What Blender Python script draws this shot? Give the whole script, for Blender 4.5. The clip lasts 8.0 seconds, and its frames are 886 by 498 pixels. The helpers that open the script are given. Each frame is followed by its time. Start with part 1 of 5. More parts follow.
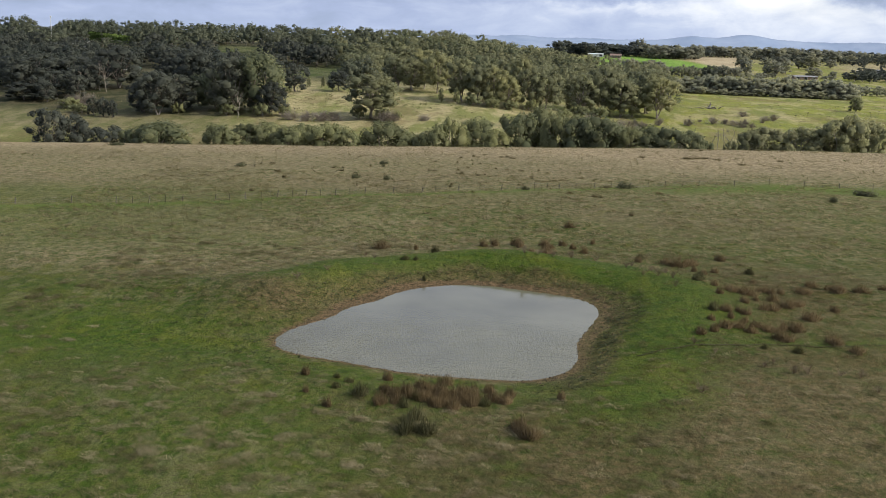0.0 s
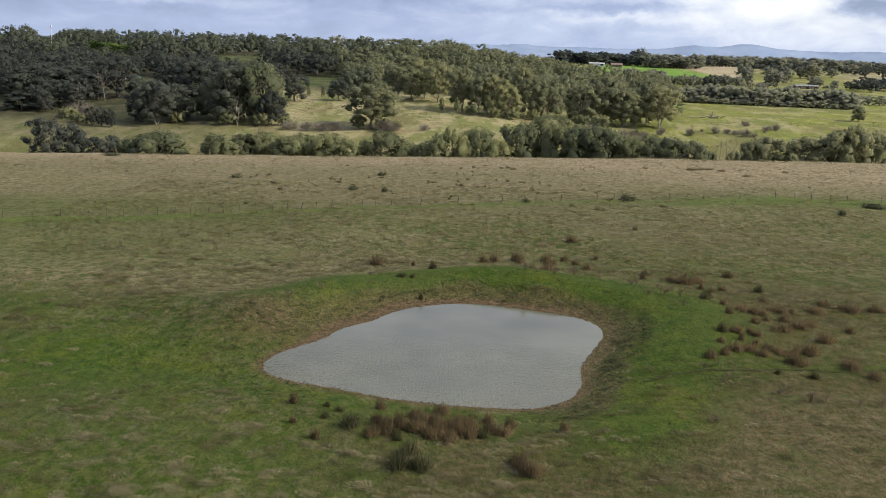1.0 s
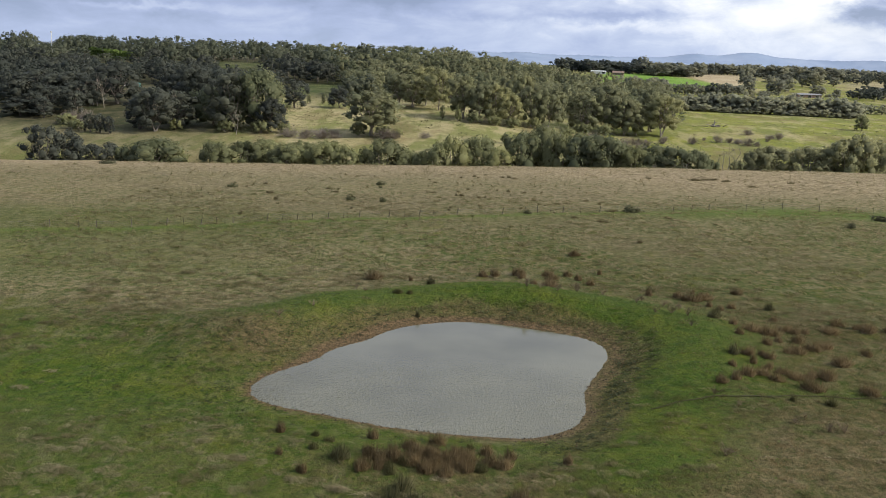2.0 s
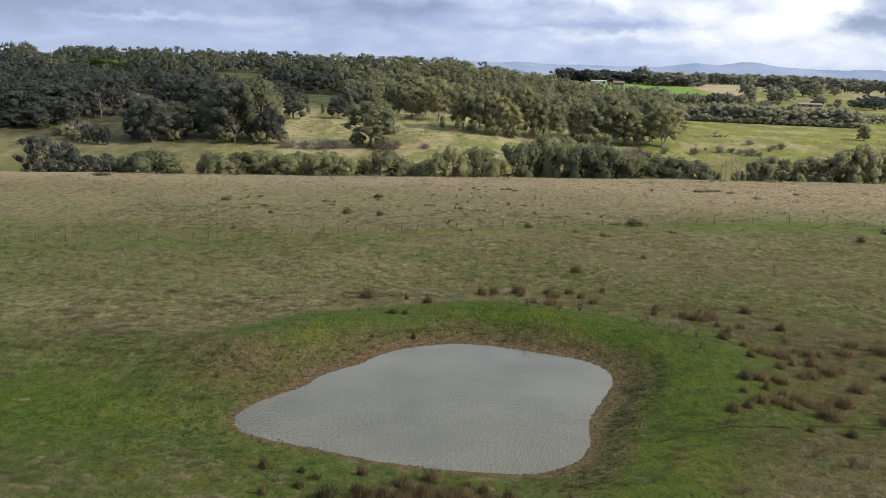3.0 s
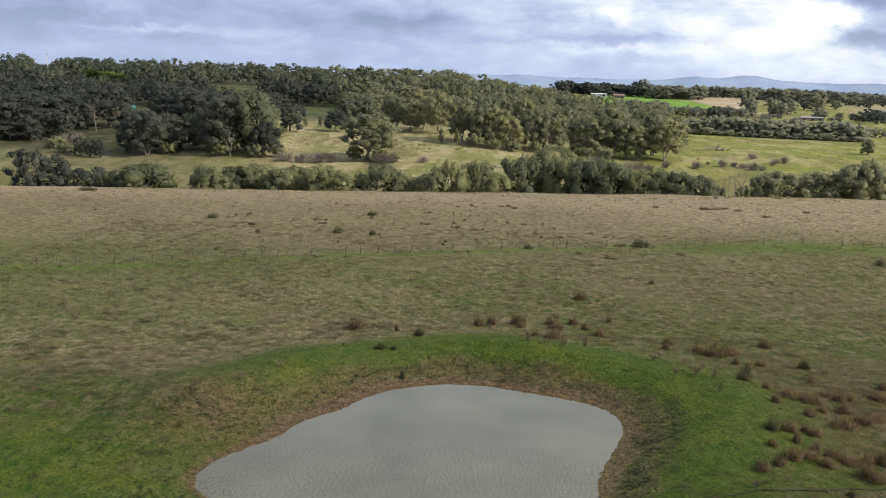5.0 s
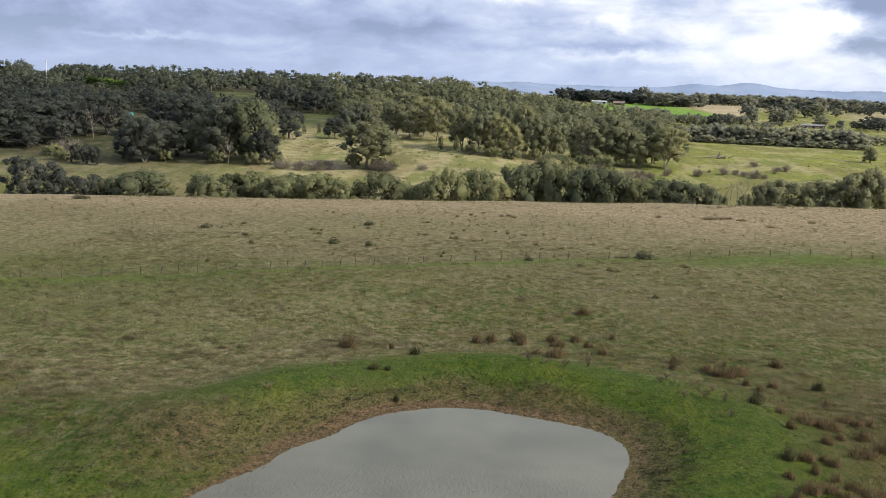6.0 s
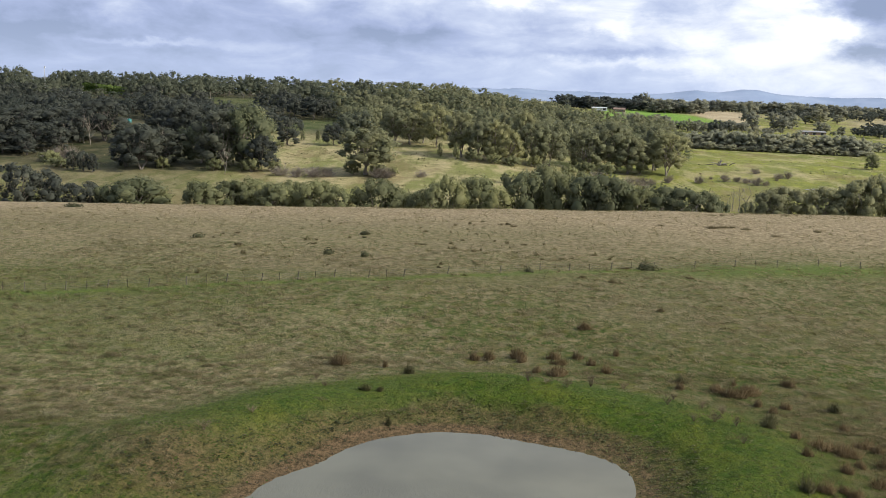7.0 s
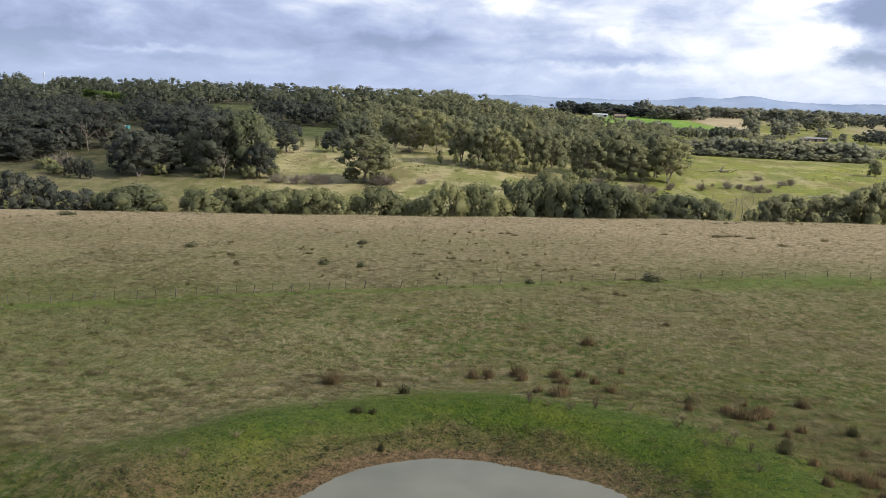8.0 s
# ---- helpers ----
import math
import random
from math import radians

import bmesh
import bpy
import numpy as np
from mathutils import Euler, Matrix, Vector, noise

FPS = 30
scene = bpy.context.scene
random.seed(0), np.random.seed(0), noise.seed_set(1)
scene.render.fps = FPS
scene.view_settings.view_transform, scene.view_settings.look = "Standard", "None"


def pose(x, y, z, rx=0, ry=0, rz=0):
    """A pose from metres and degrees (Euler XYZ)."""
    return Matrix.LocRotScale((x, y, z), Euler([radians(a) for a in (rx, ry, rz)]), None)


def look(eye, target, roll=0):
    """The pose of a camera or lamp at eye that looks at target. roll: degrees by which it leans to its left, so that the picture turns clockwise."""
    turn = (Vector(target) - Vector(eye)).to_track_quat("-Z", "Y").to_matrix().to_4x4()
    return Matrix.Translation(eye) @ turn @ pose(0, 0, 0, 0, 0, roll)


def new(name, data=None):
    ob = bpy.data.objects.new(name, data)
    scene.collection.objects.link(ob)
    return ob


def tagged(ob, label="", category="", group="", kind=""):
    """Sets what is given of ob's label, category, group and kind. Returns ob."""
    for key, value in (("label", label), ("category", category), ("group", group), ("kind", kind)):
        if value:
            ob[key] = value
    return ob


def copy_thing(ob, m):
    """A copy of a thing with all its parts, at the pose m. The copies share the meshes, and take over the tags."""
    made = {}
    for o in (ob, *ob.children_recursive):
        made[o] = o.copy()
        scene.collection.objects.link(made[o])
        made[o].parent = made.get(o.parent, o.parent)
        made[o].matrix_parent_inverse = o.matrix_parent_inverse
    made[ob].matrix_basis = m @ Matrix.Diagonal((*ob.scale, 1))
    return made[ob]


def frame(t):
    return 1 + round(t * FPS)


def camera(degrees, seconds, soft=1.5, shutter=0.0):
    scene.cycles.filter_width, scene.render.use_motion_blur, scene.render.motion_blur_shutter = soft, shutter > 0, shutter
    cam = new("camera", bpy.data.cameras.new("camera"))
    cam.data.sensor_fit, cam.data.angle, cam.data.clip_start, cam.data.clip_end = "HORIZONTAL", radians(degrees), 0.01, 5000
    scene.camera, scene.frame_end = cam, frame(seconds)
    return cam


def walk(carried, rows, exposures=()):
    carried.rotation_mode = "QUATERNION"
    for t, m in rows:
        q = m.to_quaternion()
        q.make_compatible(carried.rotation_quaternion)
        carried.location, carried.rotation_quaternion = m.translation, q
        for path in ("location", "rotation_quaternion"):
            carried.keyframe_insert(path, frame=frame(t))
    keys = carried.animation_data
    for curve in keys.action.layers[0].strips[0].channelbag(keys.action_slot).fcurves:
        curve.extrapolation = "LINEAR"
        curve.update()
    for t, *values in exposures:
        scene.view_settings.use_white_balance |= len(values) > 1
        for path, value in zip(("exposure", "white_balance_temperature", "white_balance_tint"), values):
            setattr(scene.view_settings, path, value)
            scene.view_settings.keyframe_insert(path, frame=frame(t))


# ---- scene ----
cam = camera(49.5, 8.0, soft=0.85)
PATH = [
    (0, (2.213, -2.167, 28.815), (2.092, -0.217, 28.386), 1.8),
    (0.5, (2.245, 0.06, 28.826), (2.122, 2.011, 28.405), 1.9),
    (1, (2.29, 2.33, 28.847), (2.166, 4.283, 28.436), 1.8),
    (1.5, (2.291, 4.505, 28.887), (2.166, 6.46, 28.484), 1.9),
    (1.7, (2.284, 5.407, 28.893), (2.158, 7.362, 28.492), 2.0),
    (3, (2.391, 11.552, 28.927), (2.262, 13.512, 28.55), 1.9),
    (3.5, (2.411, 13.917, 28.921), (2.282, 15.878, 28.55), 1.9),
    (4, (2.382, 16.346, 28.927), (2.253, 18.308, 28.562), 2.0),
    (4.5, (2.407, 18.677, 28.941), (2.278, 20.64, 28.582), 2.0),
    (6, (2.432, 25.666, 28.989), (2.302, 27.633, 28.651), 2.1),
    (6.5, (2.482, 28.05, 28.968), (2.352, 30.018, 28.636), 2.1),
    (7, (2.546, 30.461, 28.944), (2.415, 32.43, 28.619), 2.1),
    (7.5, (2.613, 32.811, 28.919), (2.48, 34.781, 28.6), 2.0),
    (8, (2.575, 35.183, 28.902), (2.442, 37.154, 28.59), 2.1),
]
walk(cam, [(t, look(eye, target, roll)) for t, eye, target, roll in PATH], [(0, 0.06), (4, 0.13), (8, 0.17)])

# ---- light: broken winter cloud, soft sun from the right ----
SUN_AZ, SUN_EL = radians(100), radians(36)
world = bpy.data.worlds.new("sky")
scene.world = world
world.use_nodes = True
wt = world.node_tree
wt.nodes.clear()


def wnode(kind, **given):
    n = wt.nodes.new(kind)
    for key, value in given.items():
        n.inputs[key.replace("_", " ")].default_value = value
    return n


def wmath(op, a, b=None, clamp=False):
    n = wt.nodes.new("ShaderNodeMath")
    n.operation, n.use_clamp = op, clamp
    for slot, v in ((0, a), (1, b)):
        if v is None:
            continue
        if isinstance(v, (int, float)):
            n.inputs[slot].default_value = v
        else:
            wt.links.new(v, n.inputs[slot])
    return n.outputs[0]


def wramp(fac, stops):
    n = wt.nodes.new("ShaderNodeValToRGB")
    el = n.color_ramp.elements
    while len(el) < len(stops):
        el.new(0.5)
    for e, (p, c) in zip(el, stops):
        e.position, e.color = p, (*c, 1)
    wt.links.new(fac, n.inputs[0])
    return n.outputs[0]


def wmix(fac, a, b):
    n = wt.nodes.new("ShaderNodeMix")
    n.data_type = "RGBA"
    wt.links.new(fac, n.inputs[0])
    wt.links.new(a, n.inputs[6])
    wt.links.new(b, n.inputs[7])
    return n.outputs[2]


sky = wt.nodes.new("ShaderNodeTexSky")
sky.sky_type, sky.sun_disc = "NISHITA", False
sky.sun_elevation, sky.sun_rotation = SUN_EL, SUN_AZ
skyc = wt.nodes.new("ShaderNodeVectorMath")
skyc.operation = "SCALE"
skyc.inputs[3].default_value = 0.12
wt.links.new(sky.outputs[0], skyc.inputs[0])
coord = wt.nodes.new("ShaderNodeTexCoord")
sep = wt.nodes.new("ShaderNodeSeparateXYZ")
wt.links.new(coord.outputs["Generated"], sep.inputs[0])
up = wmath("MAXIMUM", sep.outputs[2], 0.0)


def wnoise(scale, detail, rough, shift, stretch=(1, 1, 1), twist=0.0):
    m = wt.nodes.new("ShaderNodeMapping")
    m.inputs["Location"].default_value = shift
    m.inputs["Scale"].default_value = stretch
    wt.links.new(coord.outputs["Generated"], m.inputs[0])
    n = wnode("ShaderNodeTexNoise", Scale=scale, Detail=detail, Roughness=rough, Distortion=twist)
    wt.links.new(m.outputs[0], n.inputs["Vector"])
    return n.outputs["Fac"]


body = wnoise(5.5, 7.0, 0.55, (3.28, 3.3, 1.0), (1, 0.6, 3.6), 0.3)
puff = wnoise(17.0, 6.0, 0.58, (2.1, 8.4, 3.0), (1, 0.6, 2.6), 0.5)
body = wmath("ADD", wmath("MULTIPLY", body, 0.55), wmath("MULTIPLY", puff, 0.34))
cover = wramp(wnoise(1.6, 5.0, 0.55, (1.2, 7.6, 0.0), (1, 0.8, 3)), [(0.28, (0.7, 0.7, 0.7)), (0.44, (1, 1, 1))])
toward = wt.nodes.new("ShaderNodeVectorMath")
toward.operation = "DOT_PRODUCT"
wt.links.new(coord.outputs["Generated"], toward.inputs[0])
toward.inputs[1].default_value = (0.978, 0.208, 0.3)
body = wmath("ADD", body, wmath("MULTIPLY", toward.outputs["Value"], 0.36))
# separate cloud masses low in the north: easting, rise, half width, half height, brighter or greyer
wx = wmath("ADD", sep.outputs[0], wmath("MULTIPLY", wmath("SUBTRACT", wnoise(16, 5, 0.6, (5, 1, 2), (1, 1, 2)), 0.5), 0.11))
wz = wmath("ADD", sep.outputs[2], wmath("MULTIPLY", wmath("SUBTRACT", wnoise(22, 5, 0.6, (1, 6, 4), (1, 1, 1.6)), 0.5), 0.034))
for east, rise, half, high, lift in ((0.330, 0.092, 0.045, 0.022, -0.34), (0.347, 0.052, 0.032, 0.012, -0.42), (0.215, 0.043, 0.080, 0.020, 0.20), (0.285, 0.068, 0.040, 0.012, 0.24),
                                     (0.265, 0.105, 0.030, 0.020, 0.20), (0.000, 0.096, 0.035, 0.013, 0.24), (-0.180, 0.090, 0.080, 0.010, 0.12), (0.090, 0.066, 0.022, 0.009, 0.15),
                                     (-0.350, 0.036, 0.070, 0.004, 0.13), (-0.130, 0.051, 0.085, 0.012, -0.16), (-0.400, 0.047, 0.110, 0.012, -0.13), (0.050, 0.058, 0.080, 0.011, -0.13),
                                     (0.000, 0.040, 0.110, 0.006, -0.08), (0.150, 0.088, 0.045, 0.009, -0.12), (-0.280, 0.030, 0.110, 0.007, -0.06), (0.100, 0.044, 0.060, 0.005, -0.14), (0.120, 0.033, 0.060, 0.004, 0.08), (-0.430, 0.085, 0.120, 0.028, 0.10)):
    gx2 = wmath("POWER", wmath("MULTIPLY", wmath("SUBTRACT", wx, east), 1 / half), 2.0)
    gz2 = wmath("POWER", wmath("MULTIPLY", wmath("SUBTRACT", wz, rise), 1 / high), 2.0)
    mass = wmath("EXPONENT", wmath("MULTIPLY", wmath("ADD", gx2, gz2), -1.0))
    body = wmath("ADD", body, wmath("MULTIPLY", mass, lift))
cloud = wramp(body, [(0.30, (0.28, 0.35, 0.52)), (0.42, (0.385, 0.46, 0.68)), (0.54, (0.56, 0.635, 0.82)), (0.66, (0.85, 0.895, 0.98)), (0.78, (1.10, 1.10, 1.10))])
mixed = wmix(cover, skyc.outputs[0], cloud)
# thin bright haze low over the horizon
low = wmath("SUBTRACT", 1.0, wmath("MULTIPLY", up, 16.0), True)
haze = wt.nodes.new("ShaderNodeRGB")
haze.outputs[0].default_value = (0.56, 0.66, 0.86, 1)
mixed = wmix(wmath("MULTIPLY", low, 0.4), mixed, haze.outputs[0])
bg = wt.nodes.new("ShaderNodeBackground")
bg.inputs[1].default_value = 1.0
wt.links.new(mixed, bg.inputs[0])
wout = wt.nodes.new("ShaderNodeOutputWorld")
wt.links.new(bg.outputs[0], wout.inputs[0])

sun = new("sun", bpy.data.lights.new("sun", "SUN"))
sun.data.energy, sun.data.angle, sun.data.color = 4.0, radians(3.0), (1.0, 0.94, 0.84)
to_sun = Vector((math.sin(SUN_AZ) * math.cos(SUN_EL), math.cos(SUN_AZ) * math.cos(SUN_EL), math.sin(SUN_EL)))
sun.matrix_world = look(to_sun * 300, (0, 0, 0))

# ---- materials ----
def material(name, rough=0.9, spec=0.2):
    m = bpy.data.materials.new(name)
    m.use_nodes = True
    b = m.node_tree.nodes["Principled BSDF"]
    b.inputs["Roughness"].default_value, b.inputs["Specular IOR Level"].default_value = rough, spec
    return m, m.node_tree, b


class Nodes:
    """Short hand for the nodes of one material."""

    def __init__(self, tree):
        self.t = tree
        self.coord = tree.nodes.new("ShaderNodeTexCoord").outputs["Object"]

    def noise(self, scale, detail=4.0, rough=0.55, stretch=(1, 1, 1), shift=(0, 0, 0)):
        m = self.t.nodes.new("ShaderNodeMapping")
        m.inputs["Scale"].default_value, m.inputs["Location"].default_value = stretch, shift
        self.t.links.new(self.coord, m.inputs[0])
        n = self.t.nodes.new("ShaderNodeTexNoise")
        n.inputs["Scale"].default_value, n.inputs["Detail"].default_value, n.inputs["Roughness"].default_value = scale, detail, rough
        self.t.links.new(m.outputs[0], n.inputs["Vector"])
        return n.outputs["Fac"]

    def ramp(self, fac, *stops):
        n = self.t.nodes.new("ShaderNodeValToRGB")
        el = n.color_ramp.elements
        while len(el) < len(stops):
            el.new(0.5)
        for e, (p, c) in zip(el, stops):
            e.position, e.color = p, (*((c, c, c) if isinstance(c, (int, float)) else c), 1)
        self.t.links.new(fac, n.inputs[0])
        return n.outputs[0]

    def mix(self, fac, a, b):
        n = self.t.nodes.new("ShaderNodeMix")
        n.data_type = "RGBA"
        for slot, v in ((0, fac), (6, a), (7, b)):
            if isinstance(v, (int, float)):
                n.inputs[slot].default_value = v
            elif isinstance(v, tuple):
                n.inputs[slot].default_value = (*v, 1)
            else:
                self.t.links.new(v, n.inputs[slot])
        return n.outputs[2]

    def math(self, op, a, b, clamp=False):
        n = self.t.nodes.new("ShaderNodeMath")
        n.operation, n.use_clamp = op, clamp
        for slot, v in ((0, a), (1, b)):
            if isinstance(v, (int, float)):
                n.inputs[slot].default_value = v
            else:
                self.t.links.new(v, n.inputs[slot])
        return n.outputs[0]

    def attr(self, name):
        n = self.t.nodes.new("ShaderNodeAttribute")
        n.attribute_name = name
        return n.outputs["Fac"]

    def island(self):
        return self.t.nodes.new("ShaderNodeNewGeometry").outputs["Random Per Island"]

    def each(self):
        return self.t.nodes.new("ShaderNodeObjectInfo").outputs["Random"]

    def bump(self, height, strength, distance, bsdf):
        n = self.t.nodes.new("ShaderNodeBump")
        n.inputs["Strength"].default_value, n.inputs["Distance"].default_value = strength, distance
        self.t.links.new(height, n.inputs["Height"])
        self.t.links.new(n.outputs[0], bsdf.inputs["Normal"])


def make_ground():
    m, t, b = material("pasture", 0.95, 0.1)
    n = Nodes(t)
    tuft = n.noise(1.15, 7, 0.72, (1.0, 0.8, 1))
    fine = n.noise(3.2, 4, 0.65)
    patch = n.noise(0.085, 4, 0.55)
    broad = n.noise(0.022, 3, 0.5, (1, 1.6, 1), (3, 5, 0))
    # near grasses differ, and are darkened too: cloud shade put into their colour
    sward = n.mix(n.ramp(tuft, (0.44, 0.0), (0.60, 1.0)), (0.034, 0.062, 0.006), (0.152, 0.126, 0.054))
    sward = n.mix(n.ramp(patch, (0.42, 0.0), (0.60, 0.55)), sward, (0.046, 0.072, 0.009))
    sward = n.mix(n.ramp(broad, (0.45, 0.0), (0.60, 0.4)), sward, (0.125, 0.098, 0.054))
    sward = n.mix(n.ramp(n.noise(0.55, 5, 0.7, (1.0, 0.7, 1), (3, 3, 0)), (0.51, 0.0), (0.62, 0.5)), sward, (0.225, 0.186, 0.108))
    sward = n.mix(n.ramp(n.noise(0.32, 5, 0.65, (1, 0.8, 1), (11, 4, 0)), (0.54, 0.0), (0.66, 0.65)), sward, (0.088, 0.092, 0.010))
    sward = n.mix(n.ramp(n.noise(0.20, 5, 0.65, (1, 0.8, 1), (2, 14, 0)), (0.55, 0.0), (0.66, 0.55)), sward, (0.098, 0.072, 0.034))
    rank = n.mix(n.ramp(n.noise(1.4, 6, 0.7, (1, 1, 1), (1, 8, 0)), (0.40, 0.0), (0.62, 1.0)), (0.048, 0.050, 0.014), (0.142, 0.102, 0.050))
    rank = n.mix(n.ramp(n.noise(0.25, 5, 0.7, (1, 1, 1), (6, 2, 0)), (0.52, 0.0), (0.62, 0.75)), rank, (0.046, 0.068, 0.010))
    straw = n.mix(n.ramp(n.noise(1.0, 6, 0.7, (1.0, 0.6, 1)), (0.40, 0.0), (0.60, 1.0)), (0.165, 0.128, 0.070), (0.380, 0.305, 0.185))
    lush = n.mix(n.ramp(n.noise(0.9, 6, 0.65), (0.36, 0.0), (0.66, 1.0)), (0.032, 0.070, 0.005), (0.080, 0.110, 0.013))
    lush = n.mix(n.ramp(n.noise(0.16, 5, 0.65, (1, 0.7, 1), (7, 12, 0)), (0.50, 0.0), (0.62, 0.6)), lush, (0.108, 0.124, 0.014))
    green_or_hay = n.math("ADD", n.math("MULTIPLY", n.attr("hay"), 0.42), n.math("SUBTRACT", n.noise(0.03, 7, 0.66, (1, 1, 1), (9, 2, 0)), 0.14))
    # valley flats brightened, their stronger sunlight put into the grass colour
    flat = n.mix(n.ramp(green_or_hay, (0.40, 0.0), (0.60, 1.0)), (0.245, 0.258, 0.044), (0.370, 0.318, 0.160))
    flat = n.mix(n.ramp(n.noise(0.22, 7, 0.72, (0.6, 1, 1)), (0.42, 0.0), (0.60, 0.55)), flat, (0.112, 0.114, 0.040))
    flat = n.mix(n.ramp(n.noise(0.012, 4, 0.6, (0.5, 1.6, 1), (4, 1, 0)), (0.50, 0.0), (0.62, 0.55)), flat, (0.180, 0.165, 0.075))
    flat = n.mix(n.ramp(n.noise(0.05, 7, 0.72, (1, 0.45, 1), (2, 7, 0)), (0.45, 0.0), (0.54, 0.75)), flat, (0.150, 0.170, 0.046))
    flat = n.mix(n.ramp(n.noise(0.06, 7, 0.72, (1, 0.4, 1), (8, 3, 0)), (0.50, 0.0), (0.58, 0.5)), flat, (0.420, 0.355, 0.200))
    flat = n.mix(n.ramp(n.noise(0.028, 6, 0.7, (1, 0.5, 1), (12, 6, 0)), (0.52, 0.0), (0.60, 0.55)), flat, (0.170, 0.128, 0.062))
    # woodland floor colour, also used as painted cloud shade on western grass
    litter_shade = n.mix(n.ramp(n.noise(0.07, 6, 0.65), (0.40, 0.0), (0.60, 1.0)), (0.036, 0.042, 0.018), (0.105, 0.092, 0.052))
    mud = n.mix(n.ramp(n.noise(1.6, 5, 0.7), (0.38, 0.0), (0.62, 1.0)), (0.072, 0.052, 0.026), (0.155, 0.104, 0.055))
    edge = n.math("MULTIPLY", n.math("SUBTRACT", fine, 0.5), 0.9)
    wob = n.math("ADD", edge, n.math("MULTIPLY", n.math("SUBTRACT", tuft, 0.5), 1.3))

    def soft(name, gain=1.0):
        a = n.attr(name)
        sharp = n.math("MULTIPLY", n.math("MULTIPLY", a, n.math("SUBTRACT", 1.0, a)), 4.0)
        return n.math("ADD", n.math("MULTIPLY", a, gain), n.math("MULTIPLY", sharp, wob), True)
    col = n.mix(soft("rank"), sward, rank)
    col = n.mix(soft("dry"), col, straw)
    col = n.mix(soft("lush", 0.92), col, lush)
    col = n.mix(soft("flats"), col, flat)
    col = n.mix(soft("litter_shade"), col, litter_shade)
    col = n.mix(n.attr("emerald"), col, n.mix(n.ramp(n.noise(0.03, 5, 0.6, (1, 0.5, 1)), (0.4, 0.0), (0.6, 1.0)), (0.140, 0.255, 0.036), (0.190, 0.300, 0.055)))
    col = n.mix(n.attr("stubble"), col, n.mix(n.ramp(n.noise(0.02, 5, 0.6, (1, 0.4, 1)), (0.4, 0.0), (0.6, 1.0)), (0.330, 0.262, 0.155), (0.440, 0.365, 0.235)))
    col = n.mix(soft("mud"), col, mud)
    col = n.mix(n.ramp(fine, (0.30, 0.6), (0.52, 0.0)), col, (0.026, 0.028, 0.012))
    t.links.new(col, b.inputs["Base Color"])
    n.bump(n.math("ADD", n.math("MULTIPLY", tuft, 1.0), n.math("MULTIPLY", fine, 0.3)), 0.9, 0.45, b)
    return m


def make_leaf(name, dark, light, twig=None, glow=0.46):
    m, t, b = material(name, 0.75, 0.25)
    n = Nodes(t)
    col = n.mix(n.ramp(n.island(), (0.0, 0.0), (1.0, 1.0)), dark, light)
    if twig:
        col = n.mix(n.ramp(n.island(), (0.92, 0.0), (0.94, 0.8)), col, twig)
    col = n.mix(n.ramp(n.each(), (0.0, 0.6), (0.5, 0.0)), col, tuple(v * 0.8 for v in dark))
    col = n.mix(n.ramp(n.each(), (0.55, 0.0), (1.0, 0.45)), col, tuple(v * 1.15 for v in light))
    col = n.mix(n.ramp(n.noise(0.055, 2, 0.5), (0.40, 0.75), (0.52, 0.0)), col, tuple(v * 0.8 for v in dark))
    col = n.mix(n.ramp(n.noise(0.05, 2, 0.5, (1, 1, 1), (5, 9, 3)), (0.50, 0.0), (0.60, 0.65)), col, (light[0] * 1.12, light[1] * 1.1, light[2]))
    t.links.new(col, b.inputs["Base Color"])
    thin = t.nodes.new("ShaderNodeBsdfTranslucent")
    t.links.new(col, thin.inputs[0])
    both = t.nodes.new("ShaderNodeMixShader")
    both.inputs[0].default_value = glow
    t.links.new(b.outputs[0], both.inputs[1])
    t.links.new(thin.outputs[0], both.inputs[2])
    t.links.new(both.outputs[0], t.nodes["Material Output"].inputs[0])
    return m


